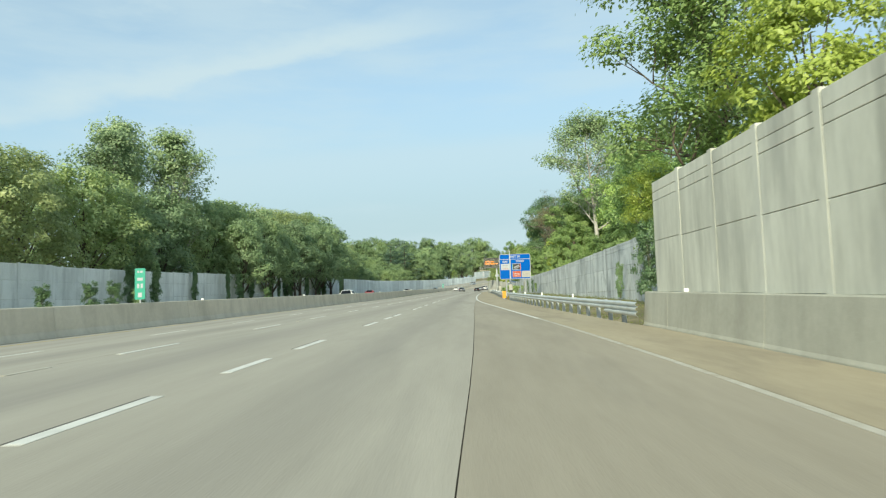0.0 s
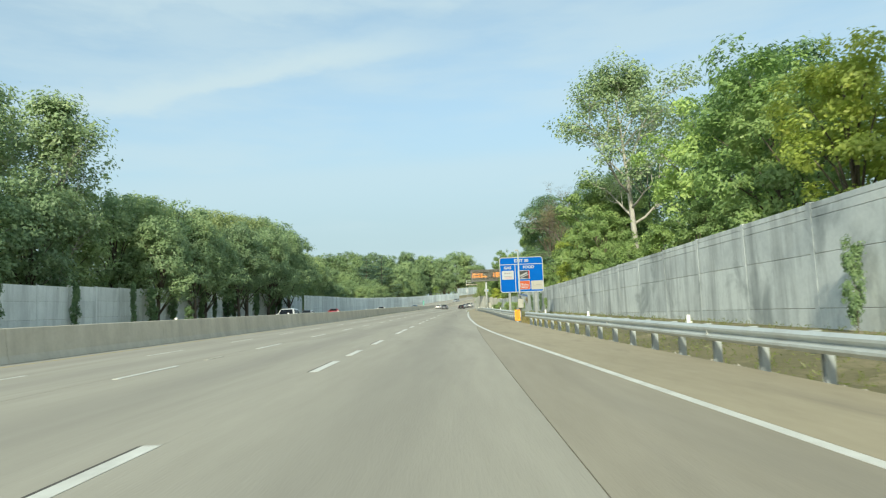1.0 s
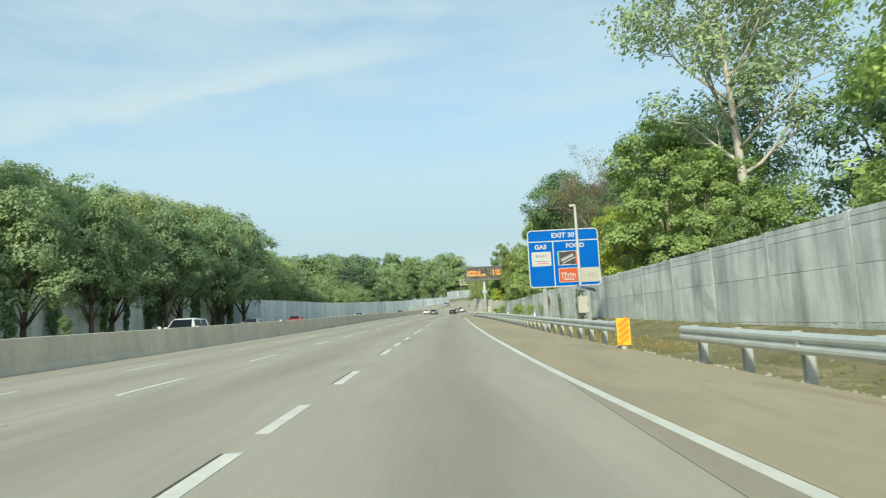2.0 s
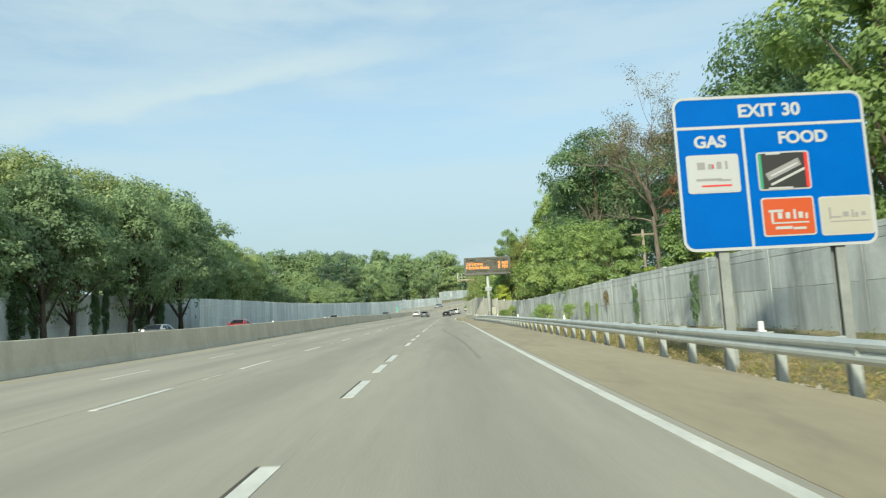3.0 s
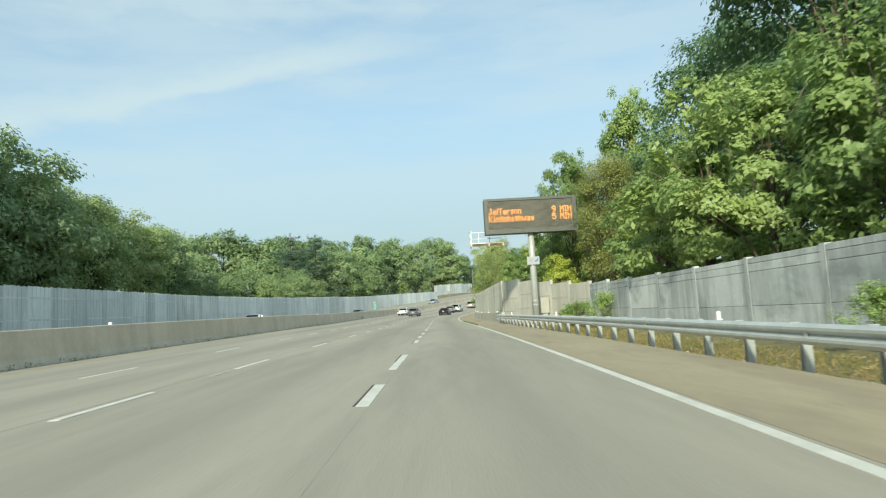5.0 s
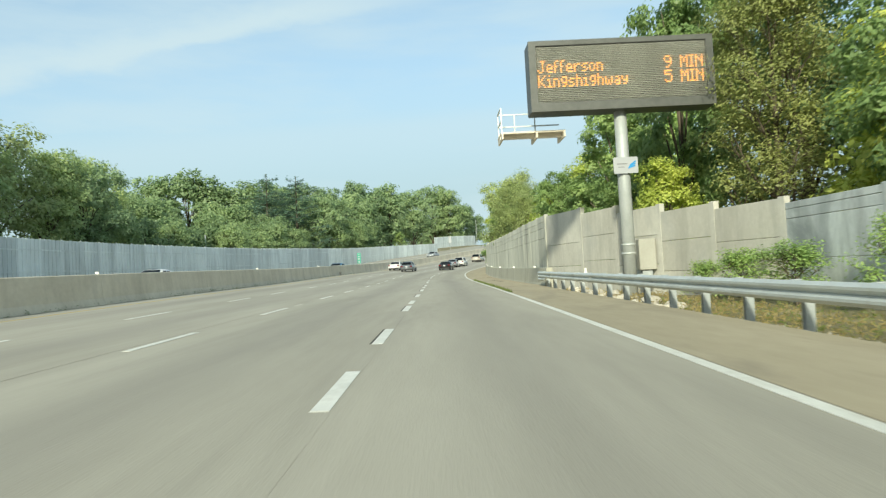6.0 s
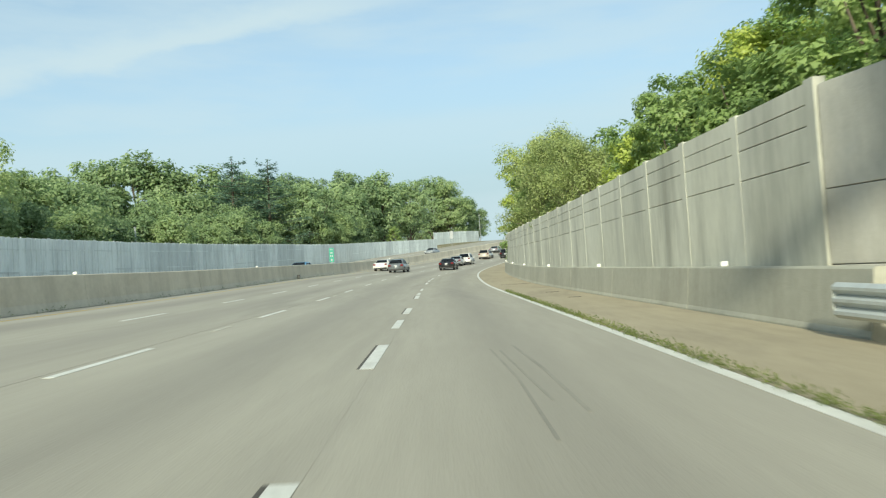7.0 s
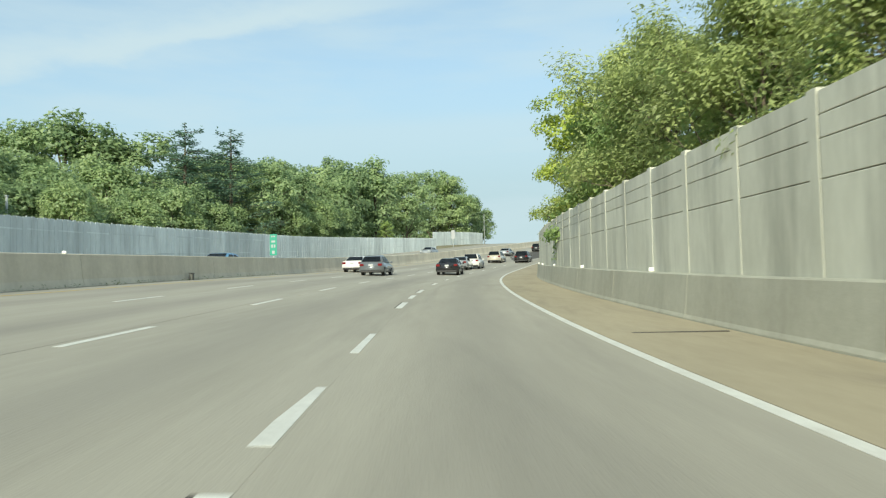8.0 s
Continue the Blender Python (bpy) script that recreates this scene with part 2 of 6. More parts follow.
M_GALV_DULL = material("dull_galvanised_steel", (0.33, 0.36, 0.365), (0.44, 0.47, 0.475), 0.65, 0.3, scale=2.5, fine=20, bump=0.08)
M_BEAM = material("weathered_steel_beam", (0.215, 0.232, 0.232), (0.315, 0.335, 0.335), 0.6, 0.2, scale=2.0, fine=18, bump=0.08, streak=0.3)
M_POLE = material("painted_pole", (0.345, 0.370, 0.366), (0.435, 0.460, 0.456), 0.5, 0.1, scale=1.5, fine=15, streak=0.2)
M_GRASS_SOIL = material("grass_soil", (0.105, 0.100, 0.045), (0.235, 0.200, 0.105), 0.95, scale=0.25, fine=5, bump=0.6, bump_at=14, spots=((0.36, 0.30, 0.19), 0.85, 0.5))
M_STONE = material("loose_stone", (0.20, 0.185, 0.155), (0.46, 0.43, 0.37), 0.9, scale=9.0, fine=30, bump=0.2)
M_ROCK = material("pale_limestone", (0.36, 0.33, 0.27), (0.62, 0.585, 0.50), 0.9, scale=3.0, fine=14, bump=0.5, bump_at=9, spots=((0.25, 0.22, 0.17), 0.7, 2.2))
M_BARK = material("bark", (0.07, 0.055, 0.04), (0.17, 0.14, 0.105), 0.95, scale=2, fine=14, stretch=(1, 1, 0.25), bump=0.6, bump_at=10)
M_BARK_PALE = material("pale_sycamore_bark", (0.26, 0.24, 0.20), (0.52, 0.50, 0.45), 0.85, scale=1.6, fine=8, stretch=(1, 1, 0.5), bump=0.25)
M_BARK_GREY = material("dead_grey_bark", (0.115, 0.095, 0.08), (0.22, 0.19, 0.16), 0.95, scale=2, fine=12, stretch=(1, 1, 0.25), bump=0.5, bump_at=10)
M_LEAF = {
    "dark": foliage("dark_leaves", (0.103, 0.172, 0.091), (0.176, 0.275, 0.129), (0.296, 0.406, 0.179)),
    "green": foliage("green_leaves", (0.187, 0.291, 0.114), (0.349, 0.489, 0.162), (0.603, 0.726, 0.244)),
    "light": foliage("light_green_leaves", (0.172, 0.262, 0.098), (0.300, 0.412, 0.145), (0.455, 0.548, 0.200)),
    "yellow": foliage("yellow_green_leaves", (0.260, 0.338, 0.082), (0.494, 0.578, 0.127), (0.780, 0.780, 0.198)),
    "grey": foliage("grey_green_leaves", (0.182, 0.254, 0.145), (0.363, 0.466, 0.249), (0.593, 0.672, 0.387)),
    "wood": foliage("woodland_leaves", (0.153, 0.225, 0.117), (0.278, 0.376, 0.178), (0.442, 0.534, 0.243)),
    "wispy": foliage("feathery_olive_leaves", (0.245, 0.298, 0.120), (0.430, 0.495, 0.195), (0.600, 0.650, 0.270)),
    "pale": foliage("pale_olive_leaves", (0.232, 0.296, 0.145), (0.382, 0.450, 0.199), (0.591, 0.617, 0.258)),
    "olive": foliage("sunlit_olive_leaves", (0.255, 0.290, 0.100), (0.430, 0.460, 0.160), (0.600, 0.610, 0.220)),
    "brown": foliage("dry_brown_leaves", (0.170, 0.092, 0.050), (0.330, 0.178, 0.098), (0.480, 0.290, 0.165)),
    "dying": foliage("sparse_olive_brown_leaves", (0.140, 0.150, 0.080), (0.270, 0.250, 0.135), (0.420, 0.290, 0.165)),
    "left": foliage("dusky_green_leaves", (0.187, 0.266, 0.151), (0.309, 0.414, 0.211), (0.475, 0.568, 0.268)),
    "left_b": foliage("olive_green_leaves", (0.202, 0.281, 0.140), (0.350, 0.452, 0.202), (0.552, 0.620, 0.262)),
    "pine": foliage("pine_needles", (0.132, 0.217, 0.168), (0.233, 0.350, 0.248), (0.389, 0.513, 0.333)),
    "dry": foliage("dry_grass_blades", (0.215, 0.175, 0.068), (0.400, 0.320, 0.130), (0.560, 0.460, 0.210)),
    "turf": foliage("grass_blades", (0.080, 0.115, 0.030), (0.175, 0.215, 0.060), (0.320, 0.310, 0.110)),
}
M_SIGN_BLUE = material("sign_blue_sheeting", (0.001, 0.082, 0.355), (0.002, 0.096, 0.405), 0.6, scale=1.0, fine=5, bump=0.0, sheen=0.08)
M_SIGN_WHITE = plain("sign_white_sheeting", (0.36, 0.375, 0.395), 0.6)
M_SIGN_GREEN = plain("sign_green_sheeting", (0.025, 0.27, 0.185), 0.45)
M_BACK = plain("aluminium_back", (0.42, 0.43, 0.43), 0.45, 0.7)
M_BLACK = plain("black_plastic", (0.018, 0.018, 0.020), 0.5)
M_ORANGE = plain("orange_panel", (0.40, 0.055, 0.008), 0.6)
M_RED = plain("red_edge", (0.50, 0.02, 0.02), 0.5)
M_GREEN_EDGE = plain("green_edge", (0.03, 0.25, 0.14), 0.5)
M_GREY_BAR = plain("grey_writing", (0.22, 0.22, 0.23), 0.6)
M_BLUE_BAR = plain("blue_mark", (0.03, 0.25, 0.55), 0.5)
M_CREAM = plain("cream_panel", (0.34, 0.33, 0.29), 0.6)
M_AMBER = plain("amber_reflector", (0.85, 0.38, 0.01), 0.45)
M_AMBER_DARK = plain("dark_amber_stripe", (0.50, 0.20, 0.012), 0.45)
M_DMS_CASE = material("dark_sign_case", (0.070, 0.074, 0.068), (0.115, 0.118, 0.108), 0.5, 0.2, scale=1, fine=6, bump=0.05)
M_VISOR = material("visor_slat_paint", (0.58, 0.58, 0.53), (0.70, 0.70, 0.64), 0.6, scale=1.2, fine=20, bump=0.05, streak=0.3)
M_DMS_FACE = material("sign_face_mesh", (0.085, 0.082, 0.074), (0.150, 0.145, 0.130), 0.6, scale=0.8, fine=40, bump=0.25, bump_at=60, streak=0.3)
M_LED = plain("amber_led", (1.0, 0.33, 0.03), 0.5, glow=1.6)
M_CABINET = material("cabinet_paint", (0.310, 0.305, 0.262), (0.375, 0.370, 0.325), 0.6, scale=1.5, fine=9, bump=0.05, streak=0.25)
M_SOLAR = plain("solar_glass", (0.015, 0.02, 0.045), 0.12)
M_CATWALK = material("catwalk_steel", (0.62, 0.55, 0.44), (0.76, 0.70, 0.58), 0.6, 0.1, scale=2, fine=15, bump=0.05)
M_WOOD = material("weathered_pole_wood", (0.18, 0.15, 0.115), (0.30, 0.26, 0.205), 0.9, scale=1.5, fine=12, stretch=(1, 1, 0.15), bump=0.4)
M_TYRE = plain("tyre_rubber", (0.022, 0.022, 0.023), 0.85)
M_RIM = plain("alloy_rim", (0.42, 0.43, 0.44), 0.35, 0.8)
M_GLASS = plain("tinted_car_glass", (0.014, 0.018, 0.022), 0.06)
M_LAMP = plain("red_tail_lamp", (0.16, 0.008, 0.010), 0.2)
M_HEAD = plain("clear_head_lamp", (0.7, 0.72, 0.72), 0.15)
M_PLATE = plain("number_plate", (0.42, 0.43, 0.44), 0.5)
M_MARK = plain("white_reflector", (0.80, 0.80, 0.77), 0.45)


# ---- the road's line: x of the lane line beside the camera's lane and height of the pavement there, along the way s ----
def curve_of(points):
    p = np.array(points, float)
    d = np.gradient(p[:, 1], p[:, 0])

    def f(s):
        i = int(np.clip(np.searchsorted(p[:, 0], s) - 1, 0, len(p) - 2))
        h = p[i + 1, 0] - p[i, 0]
        u = min(max((s - p[i, 0]) / h, 0.0), 1.0)
        return float((2 * u**3 - 3 * u * u + 1) * p[i, 1] + (u**3 - 2 * u * u + u) * h * d[i] + (3 * u * u - 2 * u**3) * p[i + 1, 1] + (u**3 - u * u) * h * d[i + 1])
    return f


LINE_X = curve_of([(-131.4, 1.25), (-65.7, -1.37), (0.0, -3.8), (27.4, -4.62), (76.6, -6.01), (114.9, -6.77), (158.7, -7.53), (190, -8.12), (206, -8.48), (223.1, -8.86), (238.1, -8.68), (263.1, -6.74), (280.1, -3.94), (298.1, -0.14), (318.1, 5.36), (348.1, 15.36), (368.1, 22.06), (418.1, 38.86), (618.1, 105.86), (1518.1, 407.36)])
LINE_Z = curve_of([(-131.4, -2.85), (-54.7, -1.2), (5.5, 0.15), (36.1, 0.83), (76.6, 1.74), (116.0, 2.62), (158.7, 3.46), (190.5, 3.98), (208.0, 4.25), (217.1, 4.42), (227.1, 4.69), (238.1, 5.02), (263.1, 5.77), (298.1, 7.4), (328.1, 9.5), (368.1, 12.6), (400, 14.9), (430, 16.6), (468.1, 18.0), (538.1, 19.0), (718.1, 19.4), (1518.1, 19.4)])


def smooth(a, b, v):
    t = min(max((v - a) / (b - a), 0.0), 1.0)
    return t * t * (3 - 2 * t)


SHOULDER_FALL = 0.032


def cross(u, s):
    """Rise of the pavement across: a crown to start with, banked in the bend."""
    w = smooth(104, 224, s)
    v = max(u, -13.6 - 17.4 * smooth(250, 335, s))
    crown = -0.029 * max(0.0, min(-v, 13.6) - 3.8)
    crown -= SHOULDER_FALL * (min(max(v, 3.7), 9.6) - 3.7)
    bank = 0.042 * -v if v < 0 else -0.008 * min(v, 8.0)
    return (1 - w) * crown + w * bank


def heading(s):
    return math.atan2(LINE_X(s + 1) - LINE_X(s - 1), 2.0)


def at(u, s, h=0.0):
    """The point u metres to the right of the line, s along it, h over the pavement."""
    a = heading(s)
    return Vector((LINE_X(s) + u * math.cos(a), s - u * math.sin(a), LINE_Z(s) + cross(u, s) + h))


def frame_at(u, s, h=0.0, turn=0.0):
    """A pose there: y along the road, x to the right."""
    return Matrix.Translation(at(u, s, h)) @ Matrix.Rotation(-heading(s) + turn, 4, "Z")


# ---- mesh helpers ----
def mesh_object(name, bm, mat, parent=None, label="", smooth_faces=False):
    me = bpy.data.meshes.new(name)
    bm.to_mesh(me)
    bm.free()
    for m in (mat if isinstance(mat, (list, tuple)) else (mat,)):
        me.materials.append(m)
    if smooth_faces:
        me.polygons.foreach_set("use_smooth", [True] * len(me.polygons))
    ob = new(name, me)
    ob.parent = parent
    if label:
        tagged(ob, label)
    return ob


def part(name, bm, mat, parent, label="", smooth_faces=False):
    return mesh_object(name, bm, mat, parent, label, smooth_faces)


def thing(name, m, label, category, group="", kind=""):
    ob = new(name)
    ob.matrix_basis = m
    return tagged(ob, label, category, group, kind)


def structure(name, label, category):
    return tagged(new(name), label, category, kind="structure")


def share(name, me, parent, m, label=""):
    ob = new(name, me)
    ob.parent = parent
    ob.matrix_basis = m
    if label:
        tagged(ob, label)
    return ob


def data_of(name, bm, mat):
    me = bpy.data.meshes.new(name)
    bm.to_mesh(me)
    bm.free()
    for m in (mat if isinstance(mat, (list, tuple)) else (mat,)):
        me.materials.append(m)
    return me


def box(bm, x0, x1, y0, y1, z0, z1, bevel=0.0, m=None):
    r = bmesh.ops.create_cube(bm, size=1.0)
    vs = r["verts"]
    bmesh.ops.scale(bm, vec=(x1 - x0, y1 - y0, z1 - z0), verts=vs)
    bmesh.ops.translate(bm, vec=((x0 + x1) / 2, (y0 + y1) / 2, (z0 + z1) / 2), verts=vs)
    if bevel:
        es = list({e for v in vs for e in v.link_edges})
        q = bmesh.ops.bevel(bm, geom=es, offset=bevel, segments=1, affect="EDGES")
        vs = list({v for f in q["faces"] for v in f.verts} | {v for v in vs if v.is_valid})
    if m is not None:
        bmesh.ops.transform(bm, matrix=m, verts=vs)
    return bm


def cube_of(x0, x1, y0, y1, z0, z1, bevel=0.0):
    return box(bmesh.new(), x0, x1, y0, y1, z0, z1, bevel)


def tube(bm, pts, radii, n=8, cap=True):
    """A tapered tube through points."""
    rings = []
    for i, p in enumerate(pts):
        a, b = pts[max(i - 1, 0)], pts[min(i + 1, len(pts) - 1)]
        d = (Vector(b) - Vector(a)).normalized()
        side = d.cross(Vector((0.13, 0.97, 0.21))).normalized()
        up = side.cross(d)
        rings.append([bm.verts.new(Vector(p) + radii[i] * (math.cos(2 * math.pi * k / n) * side + math.sin(2 * math.pi * k / n) * up)) for k in range(n)])
    for a, b in zip(rings, rings[1:]):
        for k in range(n):
            bm.faces.new((a[k], a[(k + 1) % n], b[(k + 1) % n], b[k]))
    if cap:
        bm.faces.new(rings[-1])
        bm.faces.new(rings[0][::-1])
    bmesh.ops.recalc_face_normals(bm, faces=bm.faces[:])
    return bm


def loft(profile, stations, closed=True, uv=None):
    """Sweeps a profile of (u, h) pairs along the road through the stations s. profile may be a function of s."""
    bm = bmesh.new()
    lay = bm.loops.layers.uv.new("UVMap")
    rows = []
    for s in stations:
        pr = profile(s) if callable(profile) else profile
        rows.append([(bm.verts.new(at(u, s, h)), u, s) for u, h in pr])
    n = len(rows[0])
    for a, b in zip(rows, rows[1:]):
        for k in range(n if closed else n - 1):
            q = (a[k], a[(k + 1) % n], b[(k + 1) % n], b[k])
            f = bm.faces.new([v[0] for v in q])
            for lp, v in zip(f.loops, q):
                lp[lay].uv = (v[1], v[2])
    if closed:
        bm.faces.new([v[0] for v in rows[0]][::-1])
        bm.faces.new([v[0] for v in rows[-1]])
        bmesh.ops.recalc_face_normals(bm, faces=bm.faces[:])
    return bm


def steps(a, b, d):
    k = max(1, int(round((b - a) / d)))
    return [a + (b - a) * i / k for i in range(k + 1)]


def writing(text, size, mat, parent, m, name="lettering", bold=0.0, label="", align="CENTER", stretch=1.0):
    """Flat raised letters in the built-in font, as a mesh; m: their pose under the parent, facing -y."""
    cu = bpy.data.curves.new(name, "FONT")
    cu.body, cu.size, cu.align_x, cu.align_y, cu.extrude, cu.offset = text, size, align, "CENTER", 0.004, bold
    tmp = new(name + "_text", cu)
    me = bpy.data.meshes.new_from_object(tmp.evaluated_get(bpy.context.evaluated_depsgraph_get()))
    bpy.data.objects.remove(tmp)
    bpy.data.curves.remove(cu)
    me.materials.clear()
    me.materials.append(mat)
    ob = new(name, me)
    ob.parent = parent
    ob.matrix_basis = m @ pose(0, 0, 0, 90, 0, 0) @ Matrix.Diagonal((stretch, 1, 1, 1))
    if label:
        tagged(ob, label)
    return ob


# ---- ground and pavement ----
def ground_height(u, s):
    """Height of the ground sheet against the pavement at that place: just under the road, rising gently behind the walls."""
    if -31 < u < 9.5:
        return -0.22
    if u >= 9.5:
        return -0.22 + 0.45 * smooth(9.5, 13, u) + 1.6 * smooth(14, 60, u)
    return -0.22 + 0.3 * smooth(-31, -40, u) + 2.0 * smooth(-60, -200, u)


g_us = [-900, -600, -400, -280, -200, -140, -100, -80, -65, -52, -44, -38, -34, -31, -29, -20, -10, -4, 0, 4, 7, 9.4, 11, 13, 16, 22, 30, 45, 65, 90, 130, 180]
g_ss = steps(-120, 420, 6) + [440, 470, 510, 560, 640, 760, 900, 1100, 1500]
bm = bmesh.new()
rows_ = [[bm.verts.new(at(u, s, ground_height(u, s))) for u in g_us] for s in g_ss]
for a, b in zip(rows_, rows_[1:]):
    for k in range(len(g_us) - 1):
        bm.faces.new((a[k], a[k + 1], b[k + 1], b[k]))
tagged(mesh_object("ground", bm, M_GRASS_SOIL), "grass and bare soil ground beside the highway", "ground", kind="structure")

S_ALL = steps(-60, 540, 4)
U_BAR = -12.3          # foot of the median barrier
U_LEFT = -30.2         # far edge of the opposite carriageway


# right-hand edge line: the merging lane runs out and the line settles beside the through lane
EDGE_U = curve_of([(-60, 7.7), (-30, 7.55), (0, 7.05), (10, 6.9), (20, 6.48), (33, 5.65), (43, 5.0), (54, 4.3), (66, 3.84), (75, 3.72), (160, 3.71), (215, 3.62), (600, 3.62)])
RAIL_U = curve_of([(-60, 9.35), (0, 9.1), (21, 8.75), (36.4, 7.95), (54, 7.25), (75, 6.65), (116, 6.45), (154, 6.3), (192, 5.95), (216, 5.75), (280, 5.9), (560, 6.0)])

road = structure("road", "beige concrete highway pavement with longitudinal joints", "road")


def slab(name, u0, u1, mat, label, ga=0.002, gb=0.002, top=0.0, stations=S_ALL):
    fa = u0 if callable(u0) else (lambda s: u0)
    fb = u1 if callable(u1) else (lambda s: u1)

    def profile(s):
        a, b = fa(s) + ga, fb(s) - gb
        k = 3
        return [(a + (b - a) * i / k, top) for i in range(k + 1)] + [(b, top - 0.18), (a, top - 0.18)]
    return part(name, loft(profile, stations), mat, road, label)


slab("lane_slab", -11.35, -7.6, M_SLAB, "worn concrete travel lane")
slab("lane_slab", -7.6, -3.95, M_SLAB, "worn concrete travel lane", 0.002, 0.006)
slab("lane_slab", -3.95, 0.12, M_SLAB, "worn concrete travel lane", 0.008, 0.0008)
SEAM = curve_of([(-60, 3.55), (4, 3.65), (9, 3.70), (20, 3.70), (40, 3.63), (60, 3.70), (72, 3.875), (75, 3.86), (160, 3.82), (215, 3.71), (600, 3.71)])
SHOULDER_U = lambda s: EDGE_U(s) + 0.09 if s < 72 else SEAM(s)
slab("lane_slab", 0.12, SEAM, M_SLAB, "worn concrete travel lane", 0.0008, 0.005)
slab("median_shoulder", U_BAR - 0.3, -11.35, M_SLAB, "narrow concrete shoulder beside the median barrier")
slab("merge_lane", SEAM, SHOULDER_U, M_MERGE, "concrete merging lane that tapers out", 0.006, 0.004, stations=[q for q in S_ALL if q < 70] + [70.5])
slab("outer_shoulder", SHOULDER_U, lambda s: RAIL_U(s) + (0.3 if s < 21 or s > 191 else 0.05), M_SHOULDER, "tan concrete shoulder", 0.006)
slab("opposite_lanes", U_LEFT, U_BAR - 0.5, M_SLAB, "concrete carriageway of the opposite direction")
part("joint_bed", loft([(u, -0.06) for u in (U_LEFT + 0.05, -13.6, -9, -3.8, 0, 5.0)] + [(5.0, -0.12), (U_LEFT + 0.05, -0.12)], S_ALL), M_JOINT, road, "dark joint filler")

# painted lines, 4 mm over the pavement
def painted(name, u, s0, s1, width, mat, label="", h=0.004, skew=0.0):
    fu = u if callable(u) else (lambda s: u + skew * (s - s0))
    st = steps(s0, s1, 3.0)
    return part(name, loft(lambda s: [(fu(s) - width / 2, h), (fu(s) + width / 2, h), (fu(s) + width / 2, h - 0.02), (fu(s) - width / 2, h - 0.02)], st), mat, road, label)


painted("edge_line", EDGE_U, -60, 26, 0.12, M_PAINT_OLD, "worn and broken white edge line")
painted("edge_line", EDGE_U, 26, 500, 0.145, M_PAINT, "white painted edge line")
painted("yellow_line", -11.15, -60, 500, 0.13, M_YELLOW, "faded yellow edge line")

# the lane lines: a regular run of dashes, and on the nearest line older dashes between every second pair
DASHES = [-38.2, -29.5, -20.8, -12.1, -3.4, 5.3, 14.0, 22.8, 30.7, 40.0, 49.2, 57.5, 65.7, 73.6, 83.3, 90.3, 97.7, 105.8, 115.0, 124.5, 132.8, 140.2, 147.7, 157.2, 167.2, 175.0, 183.8, 190.6, 200.2, 208.6, 216.6, 225.4]
while DASHES[-1] < 380:
    DASHES.append(DASHES[-1] + 8.6)
for d in DASHES:
    painted("lane_dash", 0.03, d, d + 2.5, 0.17, M_PAINT)
    painted("dash_shadow", -0.075, d, d + 2.5, 0.035, M_JOINT, "black contrast edge of a lane dash")
    for u in (-3.75, -7.35):
        painted("lane_dash", u, d, d + 2.9, 0.13, M_PAINT)
for d in (-25.0, -7.5, 10.0, 27.7, 44.2, 61.0, 78.2, 94.5, 110.5, 129.0, 145.5, 162.4, 178.6, 196.0, 212.0, 230.0):
    painted("lane_dash", 0.02, d, d + 2.1, 0.16, M_PAINT)
    painted("old_dash", -3.72, d + 0.4, d + 1.6, 0.11, M_PAINT_OLD, "worn remains of an older lane dash")
for u in (-17.4, -21.3, -25.2):
    k = -30.0
    while k < 340:
        painted("lane_dash", u, k, k + 3.0, 0.13, M_PAINT)
        k += 12.2

# rubber marks in the camera's lane
for wide_, mat_, pts in ((0.10, M_SKID, ((2.35, 97), (2.26, 103), (2.10, 109), (1.86, 115.0), (1.52, 121.5), (1.30, 130))), (0.05, M_SKID_FAINT, ((2.6, 111), (2.45, 115), (2.25, 119))),
                         (0.03, M_SKID_FAINT, ((1.68, 186.9), (1.70, 189.4), (1.60, 191.9))), (0.03, M_SKID_FAINT, ((1.86, 188.2), (1.82, 190), (1.72, 191.7))), (0.04, M_SKID_FAINT, ((2.06, 187.7), (2.04, 190), (1.94, 192.2)))):
    cu = curve_of([(s, u) for u, s in pts])
    painted("skid_mark", lambda s: cu(s), pts[0][1], pts[-1][1], wide_, mat_, "dark tyre rubber mark on the lane", h=0.0025)
for u, s, half_ in ((5.05, 218.8, 0.78), (5.2, 208.2, 0.25), (5.2, 204, 0.2)):
    part("pavement_crack", cube_of(-half_, half_, -0.06, 0.06, 0, 0.012), M_JOINT, road, "dark open joint across the shoulder").matrix_basis = frame_at(u, s, 0.0)


# ---- barriers ----
def run(u0, s0, s1, d):
    """Poses along a parallel of the road, one every d metres."""
    k, out = s0, []
    while k + d <= s1 + 0.01:
        a, b = at(u0(k), k), at(u0(k + d), k + d)
        v = b - a
        m = Matrix.Translation(a) @ Matrix.Rotation(math.atan2(-v.x, v.y), 4, "Z")
        out.append((k, m, v))
        k += d
    return out


